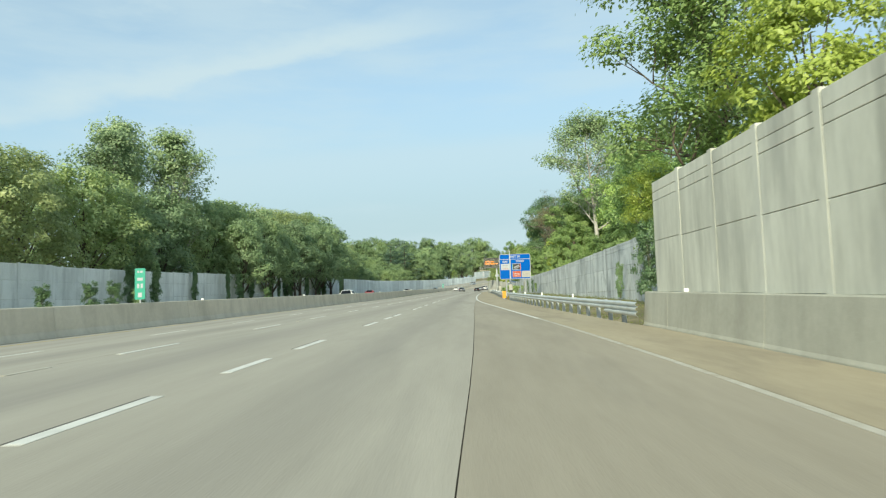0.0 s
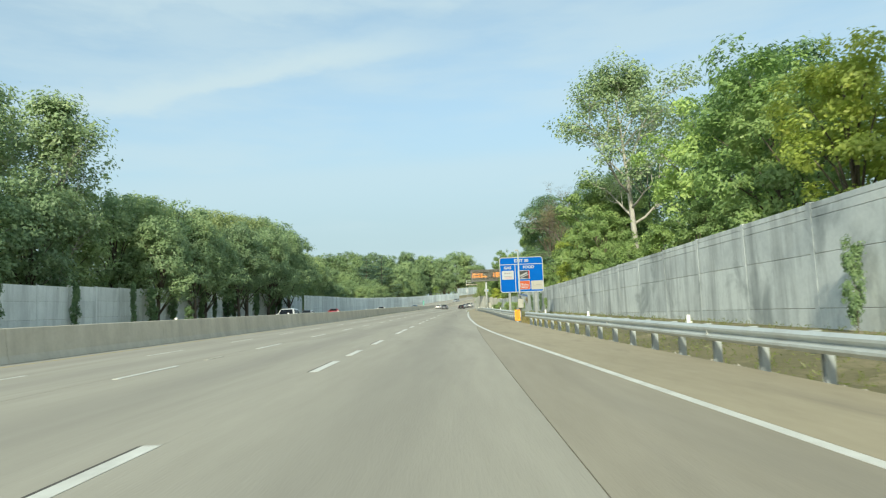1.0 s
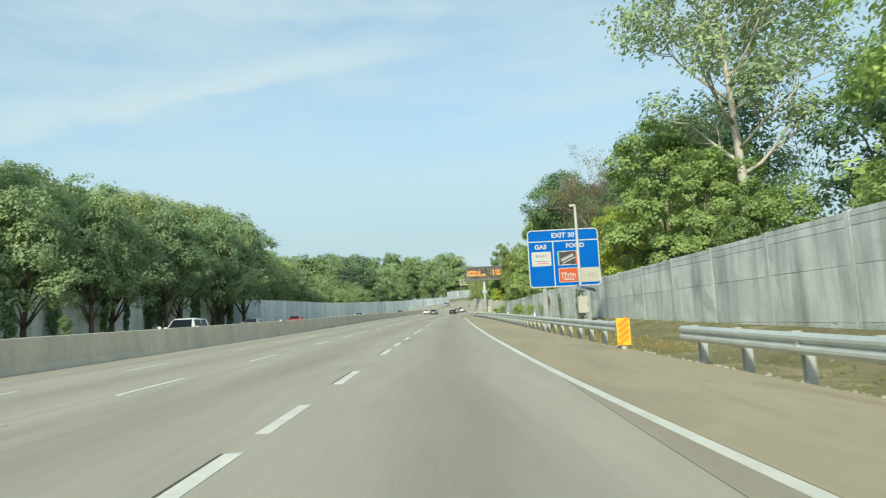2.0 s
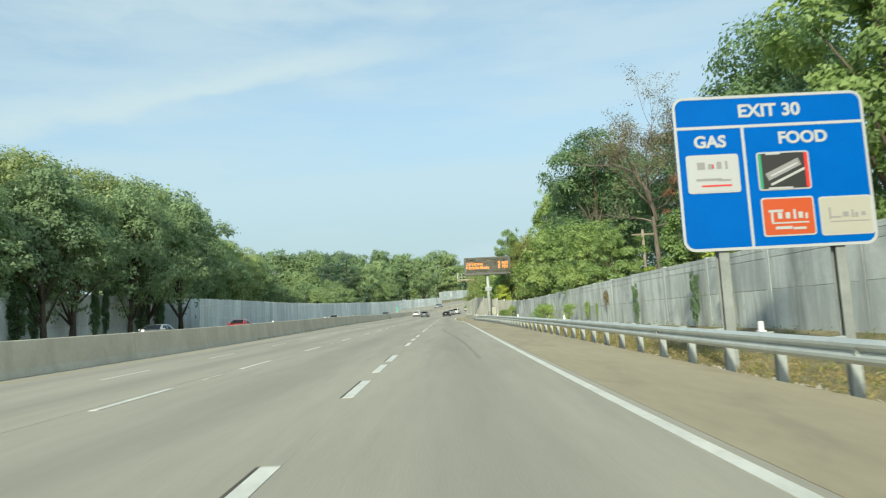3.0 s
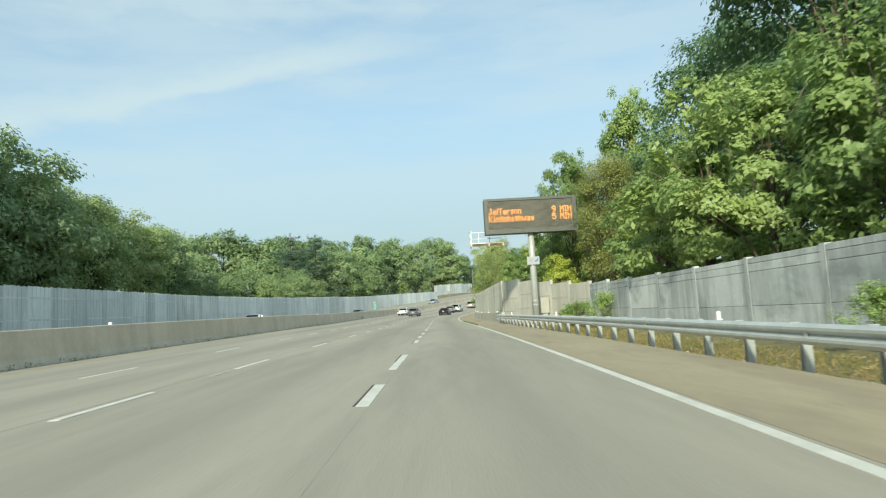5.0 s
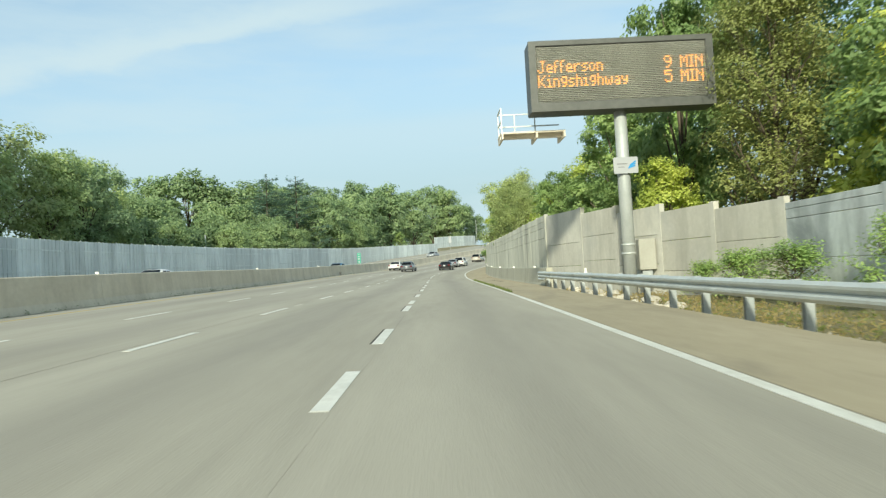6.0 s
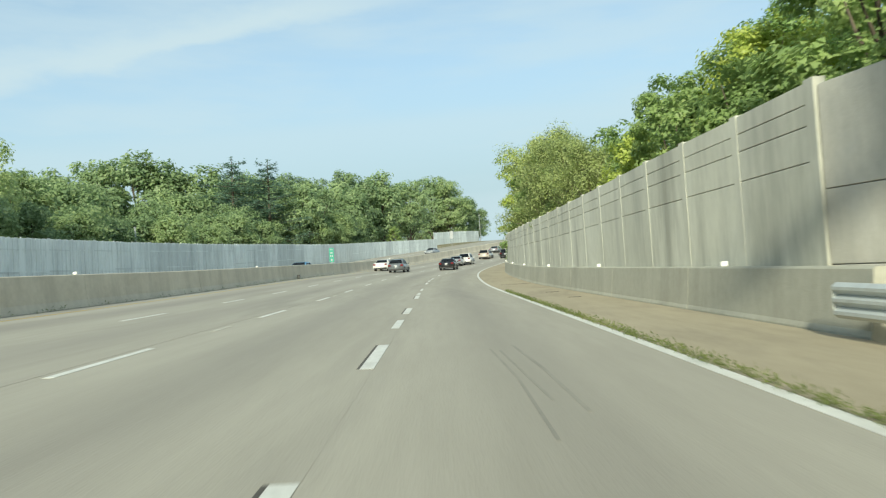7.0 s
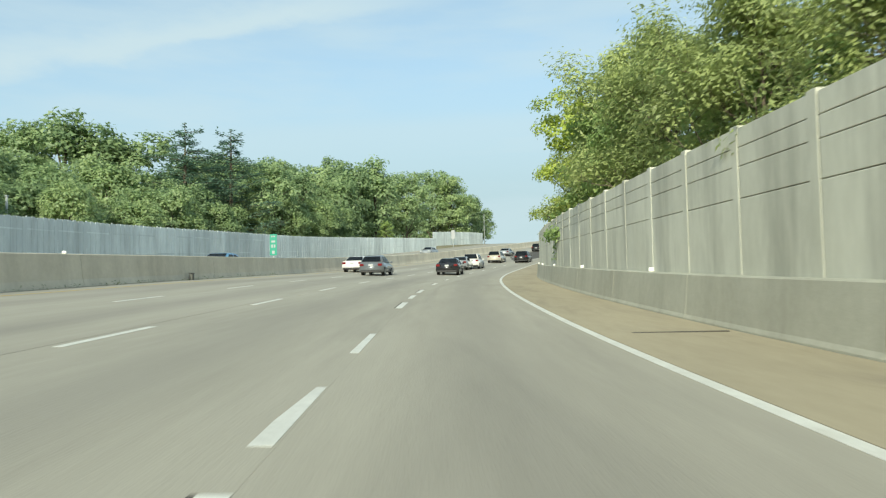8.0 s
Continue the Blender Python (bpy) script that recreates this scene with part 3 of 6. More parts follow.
def barrier(name, u, s0, s1, top, foot, mat, label, piece=6.1, both=True):
    ob = structure(name, label, "barrier")
    fu = u if callable(u) else (lambda s: u)
    k = s0
    sg = 1 if foot > 0 else -1
    while k < s1 - 0.1:
        e = min(k + piece, s1)
        w = 0.13

        def profile(s):
            c = fu(s)
            if both:
                return [(c, -0.2), (c, 0.02), (c - 0.09, 0.28), (c - 0.19, top - 0.03), (c - 0.22, top), (c - 0.40, top), (c - 0.43, top - 0.03), (c - 0.53, 0.28), (c - 0.62, 0.02), (c - 0.62, -0.2)]
            return [(c + 0.40, -0.2), (c, -0.2), (c, 0.03), (c + 0.03, 0.10), (c + 0.10, top - 0.03), (c + 0.13, top), (c + 0.40, top)]
        part("barrier_section", loft(profile, steps(k + 0.012, e - 0.012, 3.0)), mat, ob)
        k = e
    return ob


barrier("median_barrier", U_BAR, -60, 500, 1.22, 1, M_BARRIER, "tan concrete median barrier, stained, with weeds along its foot", 12.2)
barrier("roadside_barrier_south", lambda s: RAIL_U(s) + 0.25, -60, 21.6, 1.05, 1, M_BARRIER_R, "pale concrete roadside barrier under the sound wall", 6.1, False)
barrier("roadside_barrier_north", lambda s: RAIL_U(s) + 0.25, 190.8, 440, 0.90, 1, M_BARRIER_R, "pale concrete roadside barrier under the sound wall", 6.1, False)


# ---- sound walls ----
def panel_mesh(length, z0, z1, mat, depth=0.13):
    return data_of("panel", box(bmesh.new(), -depth, 0, 0.02, length - 0.02, z0 + 0.007, z1 - 0.007, 0.008), mat)


def sound_wall(name, label, fu, s0, s1, pitch, height, base, courses, face=1, mat=M_WALL_S, post_mat=M_WALL_S, post_w=0.30, step=0.0, rise=lambda s: 0.0, proud=0.0):
    """Posts with stacked plank panels between. fu(s): u of the face; courses: heights of the joints; face 1 faces left, -1 right."""
    ob = structure(name, label, "sound wall")
    zs = [base] + list(courses) + [height]
    L = pitch - post_w + 0.04
    meshes = [panel_mesh(L, a, b, mat) for a, b in zip(zs, zs[1:])]
    post = data_of("post", box(bmesh.new(), -0.20, proud, -post_w / 2, post_w / 2, base - 0.35, height + 0.04, 0.006), post_mat)
    rng = random.Random(name)
    jog = 0.0
    for i, (k, m, v) in enumerate(run(fu, s0, s1, pitch)):
        if step and i % 6 == 0:
            jog = rng.uniform(-step, step)
        lift = jog + rise(k + pitch / 2)
        flip = Matrix.Identity(4) if face == 1 else Matrix.Diagonal((-1, 1, 1, 1))
        flip = flip @ Matrix.Diagonal((-1, 1, 1, 1))
        tilt = v.z / pitch
        share("post", post, ob, m @ Matrix.Translation((0, 0, lift)) @ flip)
        for me in meshes:
            sh = Matrix.Identity(4)
            sh[2][1] = tilt
            sh[1][1] = (math.hypot(v.x, v.y) - post_w + 0.04) / L
            share("panel", me, ob, m @ Matrix.Translation((0.004 * face, post_w / 2 - 0.02, lift)) @ sh @ flip)
    return ob


# the tall wall on the barrier where the walk begins
sound_wall("sound_wall_south", "grey concrete panel sound wall standing on the roadside barrier", lambda s: RAIL_U(s) + 0.48, -62.1, 20.87, 2.44, 4.38, 1.06, (2.60, 3.80, 4.07), post_w=0.25, mat=M_WALL_S, post_mat=M_WALL_S)
# the wall set back behind the guard rail
SET_U = curve_of([(0, 13.6), (38, 13.7), (60, 13.8), (97, 13.2), (126, 12.1), (166, 10.95), (180, 10.7)])
SET_RISE = curve_of([(0, 0.55), (34, 0.52), (44, 0.42), (97, -0.45), (126, -0.80), (166, -1.15), (177, -0.95), (189, -0.05)])
VERGE_RISE = lambda s: SET_RISE(s) + SHOULDER_FALL * 5.9 * (1 - smooth(104, 224, s))
sound_wall("sound_wall_verge", "grey concrete panel sound wall set back behind the grass verge", SET_U, 12.56, 119.26, 5.08, 3.55, -0.6, (0.32, 1.98, 3.09, 3.36), step=0.05, rise=VERGE_RISE, post_w=0.26, mat=M_WALL_V, post_mat=M_WALL_V)
sound_wall("sound_wall_hollow", "grey concrete panel sound wall set back behind the dry verge", SET_U, 119.24, 176.06, 4.37, 3.55, -0.6, (0.32, 1.98, 3.09, 3.36), step=0.05, rise=VERGE_RISE, post_w=0.26, mat=M_WALL_V, post_mat=M_WALL_V)
RET_U = curve_of([(176.0, 10.75), (182, 9.3), (188.4, 7.6), (192.4, 6.6)])
sound_wall("sound_wall_return", "grey concrete panel sound wall turning in towards the barrier", RET_U, 176.04, 188.4, 3.09, 3.55, -0.6, (1.35, 2.45), rise=VERGE_RISE, post_w=0.26, mat=M_WALL_R, post_mat=M_WALL_R)
NORTH_U = lambda s: RAIL_U(s) + 0.48 + 0.16 * (1 - smooth(192, 200, s))
sound_wall("sound_wall_corner", "grey concrete panel of the sound wall where it meets the barrier", RET_U, 188.4, 192.42, 4.0, 3.6, -0.25, (0.95, 2.05), post_w=0.26, mat=M_WALL_R, post_mat=M_WALL_R)
sound_wall("sound_wall_north", "grey concrete panel sound wall standing on the roadside barrier", NORTH_U, 192.4, 370.0, 2.44, 3.55, 0.75, (2.36, 2.90, 3.22), step=0.03, post_w=0.25, mat=M_WALL_S, post_mat=M_WALL_S, rise=curve_of([(190, 0.14), (200, 0.02), (216, -0.12), (400, -0.12)]))
# opposite side
LEFT_U = curve_of([(-60, -39.6), (66, -39.0), (132, -38.0), (171, -37), (200, -37.6)])
sound_wall("sound_wall_opposite", "pale concrete panel sound wall behind the trees across the highway", LEFT_U, -58.0, 197.0, 5.2, 5.1, -0.25, (1.7, 3.5), face=-1, mat=M_LWALL, post_mat=M_LWALL, step=0.12)


def board_fence(name, label, fu, s0, s1, tops, height=4.5, pitch=3.05):
    """A tall fence of upright boards: each bay is one part of overlapping boards, with a proud post and uneven tops.
    tops: the height of the fence along its way."""
    ob = structure(name, label, "fence")
    rng = random.Random(7)
    kinds = []
    for q in range(5):
        bm = bmesh.new()
        n = 11
        w = pitch / n
        for i in range(n):
            o = 0.0 if i % 2 else 0.04
            box(bm, o, o + 0.045, i * w - 0.01, (i + 1) * w + 0.01, -0.2, height + rng.uniform(-0.05, 0.03))
        kinds.append(data_of("board_bay", bm, M_FENCE))
    post = data_of("post", box(bmesh.new(), 0.0, 0.088, -0.04, 0.04, -0.3, height + 0.03, 0.01), M_FENCE)
    rail = data_of("rail", box(bmesh.new(), 0.07, 0.10, 0.045, pitch - 0.045, -0.05, 0.05), M_FENCE)
    for k, m, v in run(fu, s0, s1, pitch):
        sh = Matrix.Identity(4)
        sh[2][1] = v.z / pitch
        tall = Matrix.Diagonal((1, 1, tops(k) / height, 1))
        share("board_bay", rng.choice(kinds), ob, m @ sh @ tall @ Matrix.Diagonal((1, v.length / pitch * 1.002, 1, 1)))
        share("post", post, ob, m @ tall)
        for z in (0.42, 0.80):
            share("rail", rail, ob, m @ sh @ tall @ Matrix.Translation((0, 0, height * z)))
    return ob


FENCE_U = curve_of([(160, -30.5), (219, -31.0), (280, -31.4), (350, -30.6), (420, -30)])
board_fence("fence_opposite", "tall weathered grey board fence along the opposite carriageway", FENCE_U, 169.2, 355.5, curve_of([(160, 4.5), (240, 4.6), (262, 4.65), (280, 4.45), (300, 3.85), (320, 3.35), (340, 2.9), (358, 2.4)]))
board_fence("fence_far", "tall pale board fence further up the opposite carriageway", lambda s: -44.0, 388.0, 437.0, lambda s: 4.2)


# ---- guard rail ----
def w_beam(fu, s0, s1, thrie=False, lap=0.0):
    """The rolled profile of the rail, swept along the road; it faces the road on its left."""
    d = [(0, 0.0), (0.02, 0.0), (0.083, -0.055), (0.083, -0.095), (0.01, -0.155), (0.083, -0.215), (0.083, -0.255), (0.02, -0.31), (0, -0.31)]
    if thrie:
        d = [(0, 0.0), (0.02, 0.0), (0.083, -0.05), (0.083, -0.09), (0.01, -0.15), (0.083, -0.20), (0.083, -0.24), (0.01, -0.30), (0.083, -0.355), (0.083, -0.40), (0.02, -0.45), (0, -0.45)]
    front = [(-x, z) for x, z in d]
    back = [(-x + 0.006, z) for x, z in d][::-1]
    return loft(lambda s: [(fu(s) + x, 0.72 + z) for x, z in front + back], steps(s0, s1, 1.9))


def guard_rail(label, fu, s0, s1, start_thrie=0.0, end_thrie=0.0):
    ob = thing("guard_rail", Matrix.Identity(4), label, "guard rail", "guard rails beside the shoulder")
    a, b = s0 + start_thrie, s1 - end_thrie
    k = a
    while k < b - 0.1:
        e = min(k + 7.62, b)
        part("rail", w_beam(fu, k, e + (0.0 if e == b else 0.02)), M_GALV, ob, "corrugated galvanised rail")
        k = e
    if start_thrie:
        part("end_rail", w_beam(fu, s0, a, True), M_GALV, ob, "deep three-wave end rail")
    if end_thrie:
        part("end_rail", w_beam(fu, b, s1, True), M_GALV, ob, "deep three-wave end rail")
    bm = bmesh.new()
    for x0, x1, y0, y1 in ((0.0, 0.15, -0.05, -0.043), (0.0, 0.15, 0.043, 0.05), (0.07, 0.078, -0.043, 0.043)):
        box(bm, x0 + 0.16, x1 + 0.16, y0, y1, -0.5, 0.65)
    post = data_of("post", bm, M_GALV_DULL)
    block = data_of("block", box(bmesh.new(), 0.008, 0.155, -0.05, 0.05, 0.39, 0.73, 0.008), M_GALV_DULL)
    k = s0 + (2.6 if start_thrie else 0.6)
    while k < s1:
        m = frame_at(fu(k), k)
        share("post", post, ob, m)
        share("block", block, ob, m)
        k += 1.905
    return ob


guard_rail("galvanised steel guard rail on steel posts, bolted to the barrier end", RAIL_U, 21.2, 68.0, start_thrie=4.2)
guard_rail("galvanised steel guard rail on steel posts in a dry grass verge", RAIL_U, 73.0, 191.0, end_thrie=1.9)


# ---- signs and roadside equipment ----
def rounded_plate(w, h, r, depth, bm=None, y=0.0, x=0.0, z=0.0):
    """An upright plate with rounded corners, facing -y, its middle at x, z."""
    bm = bm or bmesh.new()
    pts = []
    for cx, cz, a0 in ((w / 2 - r, h / 2 - r, 0), (-w / 2 + r, h / 2 - r, 90), (-w / 2 + r, -h / 2 + r, 180), (w / 2 - r, -h / 2 + r, 270)):
        for k in range(5):
            a = radians(a0 + 22.5 * k)
            pts.append((x + cx + r * math.cos(a), z + cz + r * math.sin(a)))
    lo = [bm.verts.new((px, y, pz)) for px, pz in pts]
    hi = [bm.verts.new((px, y + depth, pz)) for px, pz in pts]
    bm.faces.new(lo)
    bm.faces.new(hi[::-1])
    n = len(pts)
    for k in range(n):
        bm.faces.new((lo[k], hi[k], hi[(k + 1) % n], lo[(k + 1) % n]))
    bmesh.ops.recalc_face_normals(bm, faces=bm.faces[:])
    return bm


def ring_plate(w, h, r, t, depth, y):
    """A rounded frame: outline of width t."""
    bm = bmesh.new()

    def outline(ww, hh, rr):
        pts = []
        for cx, cz, a0 in ((ww / 2 - rr, hh / 2 - rr, 0), (-ww / 2 + rr, hh / 2 - rr, 90), (-ww / 2 + rr, -hh / 2 + rr, 180), (ww / 2 - rr, -hh / 2 + rr, 270)):
            for k in range(6):
                a = radians(a0 + 18 * k)
                pts.append((cx + rr * math.cos(a), cz + rr * math.sin(a)))
        return pts
    o, i = outline(w, h, r), outline(w - 2 * t, h - 2 * t, max(r - t, 0.02))
    n = len(o)
    vo, vi = [bm.verts.new((x, y, z)) for x, z in o], [bm.verts.new((x, y, z)) for x, z in i]
    wo, wi = [bm.verts.new((x, y + depth, z)) for x, z in o], [bm.verts.new((x, y + depth, z)) for x, z in i]
    for k in range(n):
        j = (k + 1) % n
        bm.faces.new((vo[k], vo[j], vi[j], vi[k]))
        bm.faces.new((vo[k], wo[k], wo[j], vo[j]))
        bm.faces.new((vi[k], vi[j], wi[j], wi[k]))
    bmesh.ops.recalc_face_normals(bm, faces=bm.faces[:])
    return bm


def bars(parent, mat, rows, name="writing_bar", y=-0.02, label=""):
    """Plain bars in place of writing: (x, z, width, height)."""
    for x, z, w, h in rows:
        part(name, cube_of(x - w / 2, x + w / 2, y - 0.003, y, z - h / 2, z + h / 2), mat, parent, label)


def post_foot(x, y):
    """Height of the ground at a place of the world beside the road."""
    s = y
    u = (x - LINE_X(s)) / math.cos(heading(s))
    return at(u, s, ground_height(u, s)).z


def services_sign():
    K = 1.088
    x, y, z = 2.62, 95.1, 6.13
    w, h = 3.96, 3.22
    g = post_foot(x, y)
    ob = thing("services_sign", pose(x, y, z, 0, 0, 1.5) @ Matrix.Scale(K, 4), "large blue highway services sign with white border on two steel posts", "road sign")
    part("panel", rounded_plate(w, h, 0.24, 0.03), M_SIGN_BLUE, ob, "blue sign panel")
    part("border", ring_plate(w, h, 0.24, 0.06, 0.006, -0.007), M_SIGN_WHITE, ob, "white border")
    part("divider", cube_of(-w / 2 + 0.06, w / 2 - 0.06, -0.006, 0, 0.92, 0.98), M_SIGN_WHITE, ob, "white dividing line")
    part("divider", cube_of(-0.60, -0.54, -0.006, 0, -h / 2 + 0.06, 0.92), M_SIGN_WHITE, ob, "white dividing line")
    writing("EXIT 30", 0.37, M_SIGN_WHITE, ob, Matrix.Translation((0.02, -0.006, 1.26)), bold=0.012, label="white lettering", stretch=1.05)
    writing("GAS", 0.34, M_SIGN_WHITE, ob, Matrix.Translation((-1.26, -0.006, 0.64)), bold=0.012, label="white lettering", stretch=1.05)
    writing("FOOD", 0.34, M_SIGN_WHITE, ob, Matrix.Translation((0.66, -0.006, 0.66)), bold=0.012, label="white lettering", stretch=1.05)
    for lx, lz, kind in ((-1.25, -0.02, "white"), (0.20, -0.02, "black"), (0.20, -0.97, "orange"), (1.38, -1.0, "cream")):
        lw, lh = 1.08, 0.80
        face = {"white": M_SIGN_WHITE, "black": M_BLACK, "orange": M_ORANGE, "cream": M_CREAM}[kind]
        p = part("logo_panel", rounded_plate(lw, lh, 0.06, 0.012, y=-0.013), M_SIGN_WHITE, ob, "small %s business panel" % kind)
        p.matrix_basis = Matrix.Translation((lx, 0, lz))
        part("face", rounded_plate(lw - 0.06, lh - 0.06, 0.05, 0.004, y=-0.017), face, p)
        if kind == "white":
            bars(p, M_GREY_BAR, [(-0.24, 0.17, 0.16, 0.15), (-0.04, 0.15, 0.12, 0.11), (0.13, 0.17, 0.10, 0.15), (0.28, 0.17, 0.05, 0.17), (-0.10, -0.12, 0.52, 0.05), (0.22, -0.14, 0.26, 0.04)], label="grey writing")
            bars(p, M_RED, [(0.05, -0.25, 0.62, 0.035), (0.0, 0.15, 0.03, 0.08)], label="red underline")
        elif kind == "black":
            bars(p, M_GREEN_EDGE, [(-0.48, 0.0, 0.06, 0.72)], label="green edge")
            bars(p, M_RED, [(0.47, 0.0, 0.07, 0.72)], label="red edge")
            bars(p, M_SIGN_WHITE, [(-0.2, 0.36, 0.3, 0.04), (-0.1, -0.36, 0.5, 0.04)], label="white edge")
            q = part("writing_bar", cube_of(-0.38, 0.38, -0.023, -0.018, -0.05, 0.11), M_GREY_BAR, p, "slanted grey writing")
            q.matrix_basis = pose(0, 0, 0, 0, -24, 0)
            q = part("writing_bar", cube_of(-0.38, 0.40, -0.024, -0.018, -0.17, -0.12), M_SIGN_WHITE, p, "slanted white line")
            q.matrix_basis = pose(0, 0, 0, 0, -24, 0)
            q = part("writing_bar", cube_of(-0.30, 0.32, -0.025, -0.0235, 0.0, 0.035), M_SIGN_WHITE, p, "slanted white line")
            q.matrix_basis = pose(0, 0, 0, 0, -24, 0)
        elif kind == "orange":
            bars(p, M_SIGN_WHITE, [(-0.26, 0.12, 0.30, 0.05), (-0.34, 0.0, 0.05, 0.22), (-0.18, 0.02, 0.09, 0.13), (-0.02, 0.02, 0.09, 0.13), (0.12, 0.04, 0.05, 0.2), (0.24, 0.02, 0.09, 0.13), (0.36, 0.0, 0.05, 0.12),
                                   (0.02, -0.13, 0.76, 0.03), (-0.12, -0.23, 0.34, 0.06), (0.20, -0.25, 0.26, 0.05)], label="white writing")
        else:
            bars(p, M_GREY_BAR, [(-0.34, 0.05, 0.035, 0.24), (-0.22, -0.03, 0.20, 0.03), (-0.02, 0.02, 0.12, 0.10), (0.12, 0.03, 0.04, 0.16), (0.20, 0.0, 0.06, 0.10), (0.34, 0.02, 0.08, 0.08), (0.05, -0.12, 0.8, 0.015)], label="grey writing")
    for sx in (-1.16, 1.22):
        bm = bmesh.new()
        lo = (g - z) / K - 0.3
        box(bm, sx - 0.10, sx + 0.10, 0.06, 0.075, lo, h / 2 - 0.1)
        box(bm, sx - 0.10, sx + 0.10, 0.235, 0.25, lo, h / 2 - 0.1)
        box(bm, sx - 0.008, sx + 0.008, 0.075, 0.235, lo, h / 2 - 0.1)
        part("post", bm, M_BEAM, ob, "galvanised steel beam post")
    for sz in (-1.2, -0.4, 0.4, 1.2):
        part("stiffener", cube_of(-w / 2 + 0.08, w / 2 - 0.08, 0.03, 0.06, sz - 0.04, sz + 0.04), M_BACK, ob)
    return ob


services_sign()


# five by seven lamp cells of the letters on the message sign, row by row from the top
CELLS = {
    "J": "00111 00010 00010 00010 00010 10010 01100", "e": "0000 0000 0110 1001 1111 1000 0111", "f": "011 100 100 110 100 100 100",
    "r": "0000 0000 1011 1100 1000 1000 1000", "s": "0000 0000 0111 1000 0110 0001 1110", "o": "0000 0000 0110 1001 1001 1001 0110",
    "n": "0000 0000 1110 1001 1001 1001 1001", "K": "10001 10010 10100 11000 10100 10010 10001", "i": "010 000 110 010 010 010 111",
    "g": "0000 0111 1001 1001 0111 0001 0110", "h": "1000 1000 1110 1001 1001 1001 1001", "w": "00000 00000 10001 10001 10101 10101 01010",
    "a": "0000 0000 0110 0001 0111 1001 0111", "y": "0000 0000 1001 1001 0111 0001 0110", "9": "01110 10001 10001 01111 00001 00010 01100",
    "5": "11111 10000 11110 00001 00001 10001 01110", "M": "10001 11011 10101 10101 10001 10001 10001", "I": "111 010 010 010 010 010 111",
    "N": "10001 11001 10101 10011 10001 10001 10001",
}


def matrix_text(text, parent, x, z, dx=0.052, dz=0.062):
    """Glowing lamp cells that spell the text from x on, its middle at the height z; each letter is a part."""
    for ch in text:
        bm = bmesh.new()
        cells = CELLS[ch].split()
        for j, row in enumerate(cells):
            for i, on in enumerate(row):
                if on == "1":
                    cx, cz = x + i * dx, z + (3 - j) * dz
                    box(bm, cx, cx + dx * 0.88, -0.022, -0.0125, cz - dz * 0.42, cz + dz * 0.42)
        part("led_letter", bm, M_LED, parent, "glowing amber matrix letter")
        x += (len(cells[0]) + 1) * dx


